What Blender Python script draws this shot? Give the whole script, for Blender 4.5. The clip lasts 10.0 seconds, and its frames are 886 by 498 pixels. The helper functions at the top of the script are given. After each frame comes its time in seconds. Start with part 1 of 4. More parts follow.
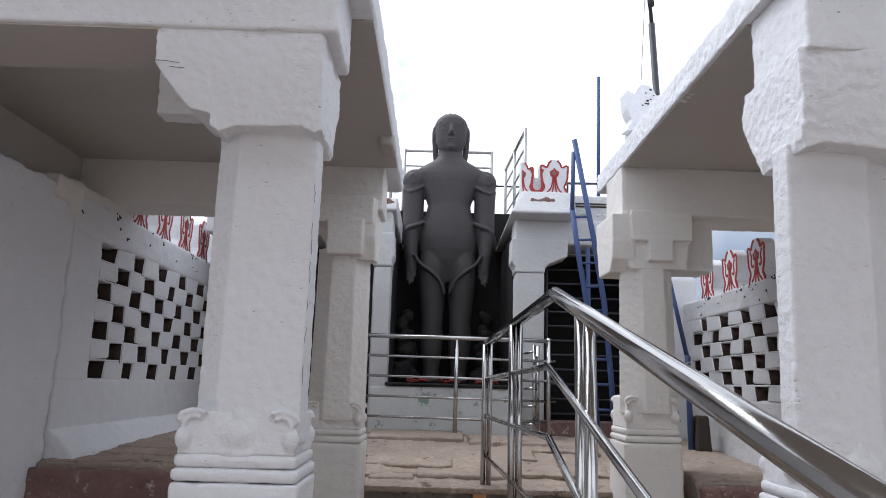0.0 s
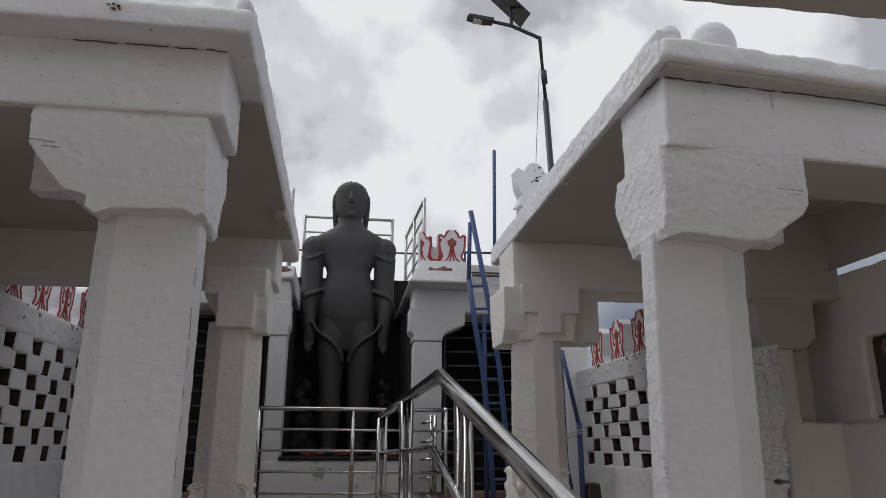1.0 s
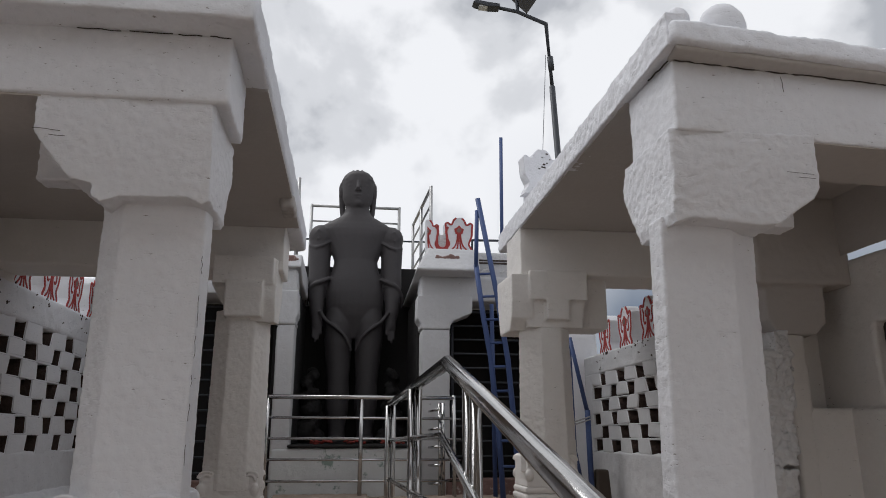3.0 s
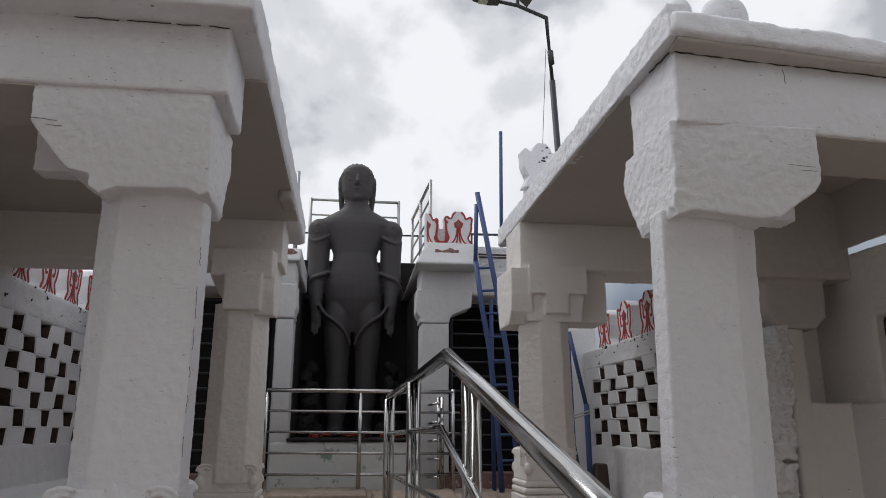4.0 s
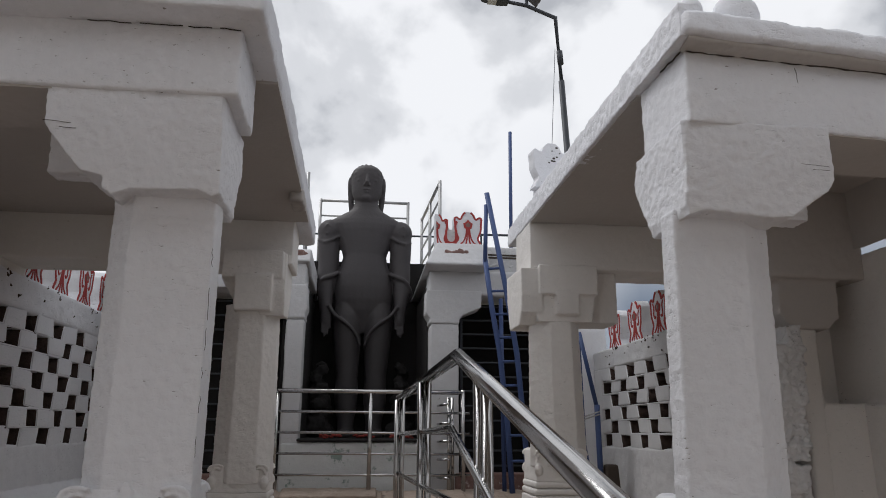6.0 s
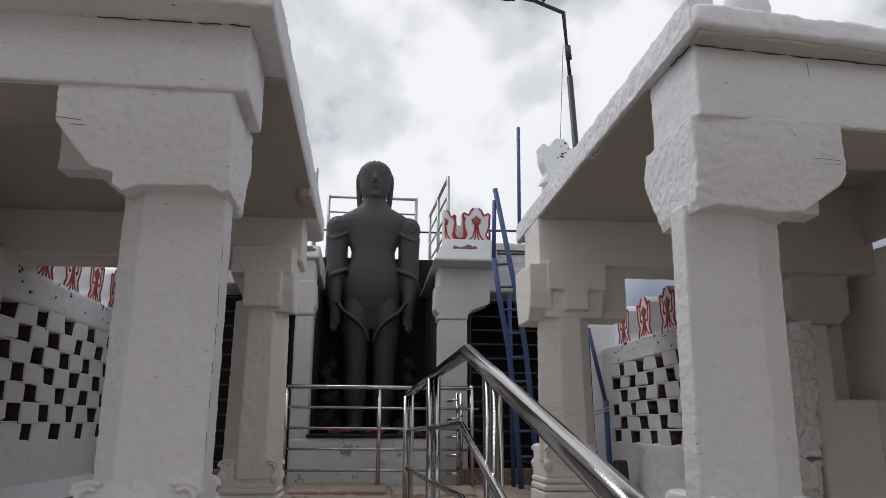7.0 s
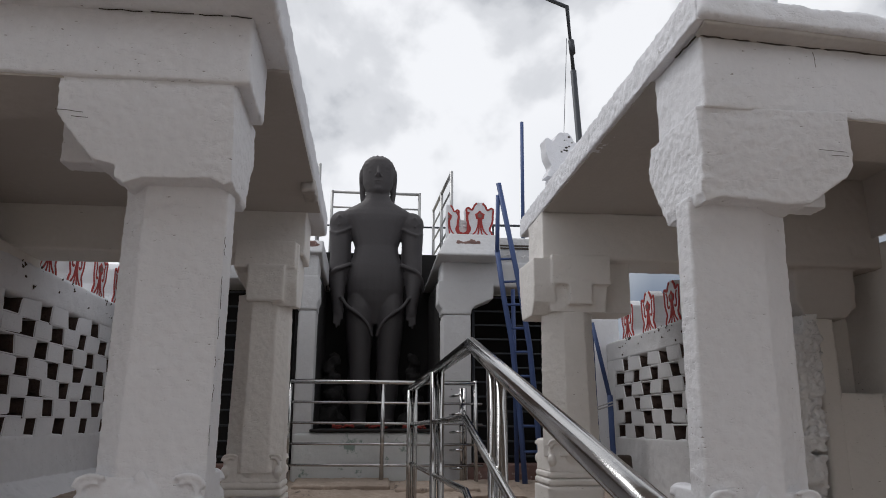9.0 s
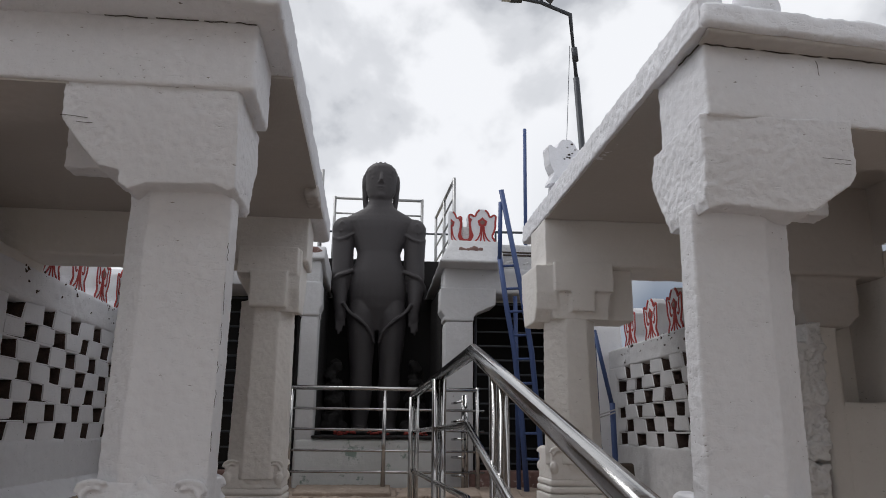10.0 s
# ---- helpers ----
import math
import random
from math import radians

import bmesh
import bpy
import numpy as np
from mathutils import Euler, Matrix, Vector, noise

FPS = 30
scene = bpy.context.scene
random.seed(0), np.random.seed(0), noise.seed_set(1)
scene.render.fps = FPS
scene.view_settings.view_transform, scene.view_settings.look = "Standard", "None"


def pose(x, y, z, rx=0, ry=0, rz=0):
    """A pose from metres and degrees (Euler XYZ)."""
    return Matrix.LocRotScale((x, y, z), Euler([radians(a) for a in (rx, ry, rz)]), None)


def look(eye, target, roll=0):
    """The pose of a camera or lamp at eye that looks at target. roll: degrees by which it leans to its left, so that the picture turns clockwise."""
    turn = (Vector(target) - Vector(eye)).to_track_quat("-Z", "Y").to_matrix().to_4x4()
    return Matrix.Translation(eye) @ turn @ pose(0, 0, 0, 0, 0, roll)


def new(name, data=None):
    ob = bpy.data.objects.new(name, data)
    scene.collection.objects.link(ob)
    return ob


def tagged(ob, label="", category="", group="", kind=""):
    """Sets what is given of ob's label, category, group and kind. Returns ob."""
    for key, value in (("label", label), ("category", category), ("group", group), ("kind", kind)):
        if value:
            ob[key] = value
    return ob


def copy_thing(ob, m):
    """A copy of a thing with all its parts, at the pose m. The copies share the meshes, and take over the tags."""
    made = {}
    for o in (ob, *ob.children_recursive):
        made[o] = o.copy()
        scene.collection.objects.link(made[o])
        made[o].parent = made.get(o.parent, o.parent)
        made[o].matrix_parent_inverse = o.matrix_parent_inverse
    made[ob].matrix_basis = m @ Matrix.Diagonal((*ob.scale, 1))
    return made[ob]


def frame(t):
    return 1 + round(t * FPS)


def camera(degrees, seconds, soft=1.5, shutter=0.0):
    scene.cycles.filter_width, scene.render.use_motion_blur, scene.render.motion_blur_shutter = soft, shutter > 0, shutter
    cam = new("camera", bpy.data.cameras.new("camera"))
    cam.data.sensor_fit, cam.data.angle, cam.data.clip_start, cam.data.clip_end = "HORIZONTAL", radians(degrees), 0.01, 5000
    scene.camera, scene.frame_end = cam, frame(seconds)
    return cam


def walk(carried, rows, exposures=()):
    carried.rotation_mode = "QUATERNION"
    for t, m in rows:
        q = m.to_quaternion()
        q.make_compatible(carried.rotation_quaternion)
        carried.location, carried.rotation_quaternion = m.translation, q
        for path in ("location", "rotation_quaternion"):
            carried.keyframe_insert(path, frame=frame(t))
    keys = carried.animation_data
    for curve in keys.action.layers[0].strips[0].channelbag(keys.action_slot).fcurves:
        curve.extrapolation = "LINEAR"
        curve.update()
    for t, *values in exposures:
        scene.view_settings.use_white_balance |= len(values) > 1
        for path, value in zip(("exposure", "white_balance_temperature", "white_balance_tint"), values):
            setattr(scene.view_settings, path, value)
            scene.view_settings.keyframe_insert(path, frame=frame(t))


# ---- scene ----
cam = camera(64.1, 10.0, soft=0.95)
PATH = [
    (0, (0.323, 0.449, 0.469), (0.34, 2.414, 0.843), 1.7),
    (0.5, (0.377, 0.42, 0.509), (0.625, 2.348, 0.979), 1.4),
    (1, (0.403, 0.38, 0.552), (0.676, 2.285, 1.094), 0.2),
    (1.5, (0.405, 0.396, 0.561), (0.659, 2.305, 1.102), -0.1),
    (2, (0.408, 0.397, 0.559), (0.665, 2.309, 1.087), -0.2),
    (2.5, (0.405, 0.394, 0.554), (0.659, 2.309, 1.074), -0.1),
    (4, (0.406, 0.413, 0.54), (0.663, 2.333, 1.038), 0.1),
    (4.5, (0.402, 0.418, 0.539), (0.643, 2.34, 1.036), 0.1),
    (5, (0.4, 0.415, 0.538), (0.634, 2.339, 1.032), 0.1),
    (5.5, (0.4, 0.413, 0.54), (0.635, 2.334, 1.043), 0.1),
    (7, (0.394, 0.416, 0.538), (0.604, 2.344, 1.027), 0.2),
    (7.5, (0.395, 0.419, 0.536), (0.593, 2.348, 1.027), 0.0),
    (8, (0.394, 0.422, 0.534), (0.592, 2.352, 1.02), 0.1),
    (8.5, (0.393, 0.428, 0.531), (0.593, 2.358, 1.015), 0.3),
    (9, (0.395, 0.434, 0.529), (0.596, 2.365, 1.007), 0.2),
    (9.5, (0.394, 0.438, 0.527), (0.587, 2.371, 1.003), 0.3),
    (10, (0.393, 0.433, 0.529), (0.587, 2.361, 1.025), 0.5),
]
walk(cam, [(t, look(eye, target, roll)) for t, eye, target, roll in PATH],
     exposures=[(0.0, 0.48, 6010, 11), (0.2, 0.44, 6010, 11), (0.5, 0.0, 6240, 11), (0.95, -0.48, 6390, 11), (1.5, -0.50, 6390, 11),
                (2.0, -0.46, 6390, 11), (2.5, -0.36, 6390, 11), (4.0, -0.31, 6390, 11), (7.5, -0.30, 6390, 11), (10.0, -0.28, 6390, 11)])

# ---- world and sun: overcast, bright sky ----
world = bpy.data.worlds.new("sky")
scene.world = world
world.use_nodes = True
wn, wl = world.node_tree.nodes, world.node_tree.links
wn.clear()


def wnode(kind, **inputs):
    n = wn.new(kind)
    for k, v in inputs.items():
        n.inputs[k].default_value = v
    return n


w_out = wnode("ShaderNodeOutputWorld")
w_bg = wnode("ShaderNodeBackground", Strength=1.0)
w_sky = wn.new("ShaderNodeTexSky")
w_sky.sky_type = "NISHITA"
w_sky.sun_disc = False
w_sky.sun_elevation, w_sky.sun_rotation = radians(57), radians(293)
w_dim = wn.new("ShaderNodeVectorMath")
w_dim.operation = "SCALE"
w_dim.inputs["Scale"].default_value = 0.09
w_co = wn.new("ShaderNodeTexCoord")
w_map = wn.new("ShaderNodeMapping")
w_map.inputs["Scale"].default_value = (1.0, 1.0, 1.1)
w_map.inputs["Location"].default_value = (1.7, 0.9, 0.5)
w_big = wnode("ShaderNodeTexNoise", Scale=3.0, Detail=6.0, Roughness=0.48, Distortion=0.25)
w_small = wnode("ShaderNodeTexNoise", Scale=8.0, Detail=7.0, Roughness=0.52, Distortion=0.1)
w_add = wn.new("ShaderNodeMath")
w_add.operation = "MULTIPLY_ADD"
w_add.inputs[1].default_value = 0.30
w_ramp = wn.new("ShaderNodeValToRGB")
w_ramp.color_ramp.elements[0].position, w_ramp.color_ramp.elements[0].color = 0.515, (0.60, 0.62, 0.65, 1)
w_ramp.color_ramp.elements[1].position, w_ramp.color_ramp.elements[1].color = 0.665, (1.18, 1.19, 1.20, 1)
w_ramp.color_ramp.interpolation = "EASE"
e = w_ramp.color_ramp.elements.new(0.585)
e.color = (0.90, 0.915, 0.935, 1)
w_mix = wn.new("ShaderNodeMix")
w_mix.data_type = "RGBA"
w_mix.inputs["Factor"].default_value = 0.93
wl.new(w_co.outputs["Generated"], w_map.inputs["Vector"])
wl.new(w_map.outputs["Vector"], w_big.inputs["Vector"])
wl.new(w_map.outputs["Vector"], w_small.inputs["Vector"])
wl.new(w_small.outputs["Fac"], w_add.inputs[0])
wl.new(w_big.outputs["Fac"], w_add.inputs[2])
wl.new(w_add.outputs[0], w_ramp.inputs["Fac"])
wl.new(w_sky.outputs["Color"], w_dim.inputs[0])
wl.new(w_dim.outputs["Vector"], w_mix.inputs["A"])
wl.new(w_ramp.outputs["Color"], w_mix.inputs["B"])
w_sep = wn.new("ShaderNodeSeparateXYZ")
wl.new(w_co.outputs["Generated"], w_sep.inputs["Vector"])
w_east = wnode("ShaderNodeMapRange", **{"From Min": 0.18, "From Max": 0.38})
w_low = wnode("ShaderNodeMapRange", **{"From Min": 0.42, "From Max": 0.16})
wl.new(w_sep.outputs["X"], w_east.inputs["Value"])
wl.new(w_sep.outputs["Z"], w_low.inputs["Value"])
w_bank = wn.new("ShaderNodeMath")
w_bank.operation = "MULTIPLY"
wl.new(w_east.outputs["Result"], w_bank.inputs[0])
wl.new(w_low.outputs["Result"], w_bank.inputs[1])
w_haze = wn.new("ShaderNodeMix")
w_haze.data_type = "RGBA"
w_haze.inputs["B"].default_value = (0.20, 0.25, 0.33, 1)
wl.new(w_bank.outputs[0], w_haze.inputs["Factor"])
wl.new(w_mix.outputs["Result"], w_haze.inputs["A"])
wl.new(w_haze.outputs["Result"], w_bg.inputs["Color"])
wl.new(w_bg.outputs["Background"], w_out.inputs["Surface"])

sun = new("sun", bpy.data.lights.new("sun", "SUN"))
sun.data.energy, sun.data.angle, sun.data.color = 1.3, radians(30), (1.0, 0.985, 0.96)
sun.matrix_world = look((-7.0, 3.0, 11.7), (0, 0, 0))


# ---- materials ----
def material(name, base, rough=0.8, metal=0.0, dark=None, scale=3.0, amount=0.5, fine=40.0, bump=0.25, bump_scale=18.0,
             stain=None, stain_scale=1.2, stain_at=0.62, spec=0.3, pits=0.0, pit_colour=None):
    """Colour with grain at two scales, an optional stain, and a bump from two noises."""
    m = bpy.data.materials.new(name)
    m.use_nodes = True
    n, l = m.node_tree.nodes, m.node_tree.links
    b = n["Principled BSDF"]
    b.inputs["Roughness"].default_value, b.inputs["Metallic"].default_value = rough, metal
    b.inputs["Specular IOR Level"].default_value = spec
    co = n.new("ShaderNodeTexCoord")
    geo = n.new("ShaderNodeNewGeometry")

    def noise_node(s, detail=5.0, r=0.6):
        t = n.new("ShaderNodeTexNoise")
        t.inputs["Scale"].default_value, t.inputs["Detail"].default_value, t.inputs["Roughness"].default_value = s, detail, r
        l.new(geo.outputs["Position"], t.inputs["Vector"])
        return t

    def mix(fac, a, bb):
        x = n.new("ShaderNodeMix")
        x.data_type = "RGBA"
        for sock, v in (("Factor", fac), ("A", a), ("B", bb)):
            if isinstance(v, bpy.types.NodeSocket):
                l.new(v, x.inputs[sock])
            elif sock == "Factor":
                x.inputs[sock].default_value = v
            else:
                x.inputs[sock].default_value = (*v, 1)
        return x.outputs["Result"]

    def ramp(sock, a, bb):
        r = n.new("ShaderNodeMapRange")
        r.inputs["From Min"].default_value, r.inputs["From Max"].default_value = a, bb
        l.new(sock, r.inputs["Value"])
        return r.outputs["Result"]

    dark = dark or tuple(c * 0.75 for c in base)
    big, small = noise_node(scale), noise_node(fine)
    col = mix(ramp(big.outputs["Fac"], 0.62, 0.35), base, tuple(a + (d - a) * amount for a, d in zip(base, dark)))
    col = mix(ramp(small.outputs["Fac"], 0.68, 0.40), col, tuple(a + (d - a) * amount * 0.6 for a, d in zip(base, dark)))
    if stain:
        st = noise_node(stain_scale, 8.0, 0.7)
        col = mix(ramp(st.outputs["Fac"], stain_at, stain_at + 0.05), col, stain)
    pit = None
    if pits:
        # shallow dents drawn out sideways, as left by the lime brush and chisel
        mp = n.new("ShaderNodeMapping")
        mp.inputs["Scale"].default_value = (0.75, 0.75, 2.3)
        l.new(geo.outputs["Position"], mp.inputs["Vector"])
        pn = n.new("ShaderNodeTexNoise")
        pn.inputs["Scale"].default_value, pn.inputs["Detail"].default_value, pn.inputs["Roughness"].default_value = 36.0, 4.0, 0.58
        l.new(mp.outputs["Vector"], pn.inputs["Vector"])
        area = noise_node(2.3, 3.0)
        sm = n.new("ShaderNodeMath")
        sm.operation = "MULTIPLY_ADD"
        sm.inputs[1].default_value = 0.22
        l.new(area.outputs["Fac"], sm.inputs[0])
        l.new(pn.outputs["Fac"], sm.inputs[2])
        pit = ramp(sm.outputs[0], 0.70, 0.77)
        if pit_colour:
            deep = ramp(sm.outputs[0], 0.815, 0.855)
            col = mix(deep, col, pit_colour)
    l.new(col, b.inputs["Base Color"])
    if bump:
        bn, bn2 = noise_node(bump_scale, 6.0, 0.6), noise_node(bump_scale * 6, 3.0, 0.5)
        ad = n.new("ShaderNodeMath")
        ad.operation = "MULTIPLY_ADD"
        ad.inputs[1].default_value = 0.3
        l.new(bn2.outputs["Fac"], ad.inputs[0])
        l.new(bn.outputs["Fac"], ad.inputs[2])
        height = ad.outputs[0]
        if pit:
            sub = n.new("ShaderNodeMath")
            sub.operation = "MULTIPLY_ADD"
            sub.inputs[1].default_value = -pits
            l.new(pit, sub.inputs[0])
            l.new(height, sub.inputs[2])
            height = sub.outputs[0]
        bp = n.new("ShaderNodeBump")
        bp.inputs["Strength"].default_value, bp.inputs["Distance"].default_value = bump, 0.02
        l.new(height, bp.inputs["Height"])
        l.new(bp.outputs["Normal"], b.inputs["Normal"])
    return m


WHITE = material("whitewash", (0.77, 0.775, 0.805), 0.9, dark=(0.62, 0.62, 0.645), scale=2.2, fine=30, bump=0.36, bump_scale=11,
                 stain=(0.34, 0.31, 0.29), stain_scale=9.0, stain_at=0.73, pits=0.6, pit_colour=(0.25, 0.23, 0.22))
WORN = material("worn_whitewash", (0.72, 0.72, 0.73), 0.92, dark=(0.54, 0.53, 0.52), scale=4.0, fine=34, bump=0.75, bump_scale=20,
                stain=(0.22, 0.20, 0.19), stain_scale=15.0, stain_at=0.69, pits=0.8, pit_colour=(0.2, 0.18, 0.17))
# Whitewash with the interiors' warm, dim bounce light put into its colour.
CREAM = material("bounce_warmed_limewash", (0.76, 0.735, 0.71), 0.9, dark=(0.62, 0.59, 0.56), scale=1.8, fine=26, bump=0.32, bump_scale=11,
                 stain=(0.36, 0.32, 0.28), stain_scale=8.0, stain_at=0.74, pits=0.35, pit_colour=(0.27, 0.24, 0.22))
# Greyer whitewash: shade on the side-room fronts, grime on the east lattice, in colour.
GREYWASH = material("shaded_grimy_limewash", (0.60, 0.60, 0.615), 0.9, dark=(0.46, 0.46, 0.46), scale=2.6, fine=30, bump=0.3, bump_scale=12,
                    stain=(0.30, 0.30, 0.27), stain_scale=7.0, stain_at=0.70, pits=0.4, pit_colour=(0.25, 0.23, 0.22))
CRACK = material("crack_shadow", (0.06, 0.05, 0.045), 0.95, scale=10, bump=0.0)
# Grey-brown tone: the shade of undersides and ceilings is put into this colour.
SOFFIT = material("shade_toned_plaster", (0.51, 0.48, 0.456), 0.9, dark=(0.39, 0.36, 0.336), scale=1.6, fine=22, bump=0.2, bump_scale=12)
# Bare brick, dimmed so that its colour holds the shade inside the openings.
BRICKRED = material("shade_dimmed_brick", (0.085, 0.056, 0.046), 0.95, dark=(0.04, 0.028, 0.025), scale=9, fine=60, bump=0.7, bump_scale=40, amount=0.9)
ROCK = material("rock_floor", (0.45, 0.37, 0.305), 0.85, dark=(0.22, 0.17, 0.14), scale=3.5, fine=25, bump=0.6, bump_scale=10, amount=0.9,
                stain=(0.13, 0.10, 0.085), stain_scale=5.0, stain_at=0.60)
REDROCK = material("red_painted_rock", (0.29, 0.185, 0.165), 0.85, dark=(0.15, 0.085, 0.075), scale=5, fine=30, bump=0.6, bump_scale=14, amount=0.9,
                   stain=(0.46, 0.39, 0.36), stain_scale=13, stain_at=0.58)
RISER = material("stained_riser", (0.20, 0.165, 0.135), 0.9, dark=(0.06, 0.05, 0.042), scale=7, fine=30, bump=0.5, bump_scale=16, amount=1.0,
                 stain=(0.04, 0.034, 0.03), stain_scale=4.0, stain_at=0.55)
ORANGE = material("orange_paint", (0.52, 0.24, 0.10), 0.85, dark=(0.3, 0.17, 0.1), scale=8, bump=0.4)
RED = material("red_paint", (0.42, 0.055, 0.05), 0.7, dark=(0.25, 0.05, 0.05), scale=12, bump=0.15, stain=(0.62, 0.5, 0.48), stain_scale=20, stain_at=0.66)
STATUE = material("dark_granite", (0.066, 0.060, 0.063), 0.6, dark=(0.038, 0.035, 0.036), scale=2.5, fine=50, bump=0.12, bump_scale=30, spec=0.35)
# Near-black: the dimness of the shrine recess and side rooms is in this colour.
BLACK = material("recess_shade_stone", (0.022, 0.02, 0.02), 0.75, dark=(0.015, 0.014, 0.014), scale=3, bump=0.4)
STEEL = material("stainless_steel", (0.53, 0.525, 0.52), 0.12, 1.0, dark=(0.36, 0.355, 0.35), scale=6, fine=70, bump=0.02, bump_scale=60)
GALV = material("galvanised_tube", (0.46, 0.46, 0.46), 0.42, 0.85, dark=(0.3, 0.3, 0.3), scale=6, bump=0.05)
BLUE = material("blue_paint", (0.055, 0.092, 0.225), 0.5, dark=(0.038, 0.055, 0.13), scale=9, bump=0.12, stain=(0.11, 0.09, 0.09), stain_scale=25, stain_at=0.67)
POLE = material("dark_pole_paint", (0.06, 0.065, 0.075), 0.5, 0.3, scale=6, bump=0.05)
PANEL = material("solar_glass", (0.02, 0.025, 0.045), 0.2, scale=8, bump=0.0, spec=0.5)
LAMPGLASS = material("lamp_lens", (0.55, 0.56, 0.55), 0.3, scale=8, bump=0.0)
EARTH = material("dry_ground", (0.28, 0.24, 0.18), 0.95, dark=(0.14, 0.14, 0.09), scale=0.08, fine=1.5, bump=0.5, bump_scale=2)
PALEGREEN = material("pale_plinth_paint", (0.69, 0.70, 0.705), 0.85, dark=(0.54, 0.57, 0.56), scale=4, fine=25, bump=0.3,
                     stain=(0.26, 0.33, 0.30), stain_scale=6, stain_at=0.60)
FLOWER = material("red_petals", (0.28, 0.025, 0.03), 0.7, dark=(0.2, 0.05, 0.03), scale=30, bump=0.0, amount=0.9)
DARKWOOD = material("dark_wood", (0.07, 0.055, 0.045), 0.7, scale=7, bump=0.2)


# ---- mesh helpers ----
def box(bm, x0, x1, y0, y1, z0, z1, taper=0.0):
    """A box; taper draws its top in by that much on each side."""
    t = taper
    v = [bm.verts.new(c) for c in ((x0, y0, z0), (x1, y0, z0), (x1, y1, z0), (x0, y1, z0),
                                   (x0 + t, y0 + t, z1), (x1 - t, y0 + t, z1), (x1 - t, y1 - t, z1), (x0 + t, y1 - t, z1))]
    for f in ((3, 2, 1, 0), (4, 5, 6, 7), (0, 1, 5, 4), (1, 2, 6, 5), (2, 3, 7, 6), (3, 0, 4, 7)):
        bm.faces.new([v[i] for i in f])
    return bm


def prism(bm, pts, axis, a, b):
    """The outline pts drawn along an axis from a to b: along y the points are (x, z), along x (y, z), along z (x, y)."""
    put = {"y": lambda p, d: (p[0], d, p[1]), "x": lambda p, d: (d, p[0], p[1]), "z": lambda p, d: (p[0], p[1], d)}[axis]
    lo, hi = [bm.verts.new(put(p, a)) for p in pts], [bm.verts.new(put(p, b)) for p in pts]
    n = len(pts)
    bm.faces.new(lo), bm.faces.new(hi[::-1])
    for i in range(n):
        bm.faces.new((lo[i], hi[i], hi[(i + 1) % n], lo[(i + 1) % n]))
    bmesh.ops.recalc_face_normals(bm, faces=bm.faces[:])
    return bm


def tube(bm, path, r, segs=12, r_end=None, flat=1.0):
    """A round bar along the points of path, closed at both ends, mitred at its bends."""
    pts = [Vector(p) for p in path]
    rings = []
    for i, p in enumerate(pts):
        before = (p - pts[i - 1]).normalized() if i else (pts[1] - p).normalized()
        after = (pts[i + 1] - p).normalized() if i < len(pts) - 1 else before
        d = (before + after).normalized()
        side = d.cross(Vector((0, 0, 1)) if abs(d.z) < 0.95 else Vector((0, 1, 0))).normalized()
        up = side.cross(d)
        stretch = 1 / max(0.5, d.dot(after))
        k = i / (len(pts) - 1)
        rr = r + ((r_end if r_end is not None else r) - r) * k
        rings.append([bm.verts.new(p + side * math.cos(a) * rr + up * math.sin(a) * rr * stretch * flat)
                      for a in (2 * math.pi * j / segs for j in range(segs))])
    for a, b in zip(rings, rings[1:]):
        for j in range(segs):
            bm.faces.new((a[j], a[(j + 1) % segs], b[(j + 1) % segs], b[j]))
    bm.faces.new(rings[0][::-1]), bm.faces.new(rings[-1])
    return bm


def rounded(pts, times=2):
    """Cuts the corners of an open line of points, in two or three dimensions."""
    for _ in range(times):
        out = [pts[0]]
        for a, b in zip(pts, pts[1:]):
            out += [tuple(p * 0.75 + q * 0.25 for p, q in zip(a, b)), tuple(p * 0.25 + q * 0.75 for p, q in zip(a, b))]
        pts = out + [pts[-1]]
    return pts


def ball(bm, c, r, scale=(1, 1, 1), turn=(0, 0, 0), u=20, v=14):
    m = pose(*c, *turn) @ Matrix.Diagonal((r * scale[0], r * scale[1], r * scale[2], 1))
    bmesh.ops.create_uvsphere(bm, u_segments=u, v_segments=v, radius=1, matrix=m)
    return bm


def bevelled(bm, width, segs=2):
    bmesh.ops.bevel(bm, geom=bm.edges[:], offset=width, segments=segs, affect="EDGES", profile=0.5)
    return bm


def part(name, bm, mat, parent=None, label="", smooth=False):
    """Links a bmesh as one mesh object, under a thing or part where one is given."""
    me = bpy.data.meshes.new(name)
    bmesh.ops.recalc_face_normals(bm, faces=bm.faces[:])
    bm.to_mesh(me)
    bm.free()
    for mm in (mat if isinstance(mat, (list, tuple)) else [mat]):
        me.materials.append(mm)
    if smooth:
        me.polygons.foreach_set("use_smooth", [True] * len(me.polygons))
    ob = new(name, me)
    if parent:
        ob.parent = parent
    if label:
        ob["label"] = label
    return ob


LUMPS = bpy.data.textures.new("lumps", "CLOUDS")
LUMPS.noise_scale, LUMPS.noise_depth = 0.14, 3
CHIPS = bpy.data.textures.new("chips", "CLOUDS")
CHIPS.noise_scale, CHIPS.noise_depth = 0.035, 1


def hewn(ob, voxel=0.02, lump=0.016, chip=0.006):
    """Turns hard edges into thickly limewashed, hand-cut ones."""
    r = ob.modifiers.new("merge", "REMESH")
    r.mode, r.voxel_size, r.use_smooth_shade = "VOXEL", voxel, True
    for tex, k in ((LUMPS, lump), (CHIPS, chip)):
        d = ob.modifiers.new("worn", "DISPLACE")
        d.texture, d.strength, d.mid_level, d.texture_coords = tex, k, 0.5, "GLOBAL"
    return ob


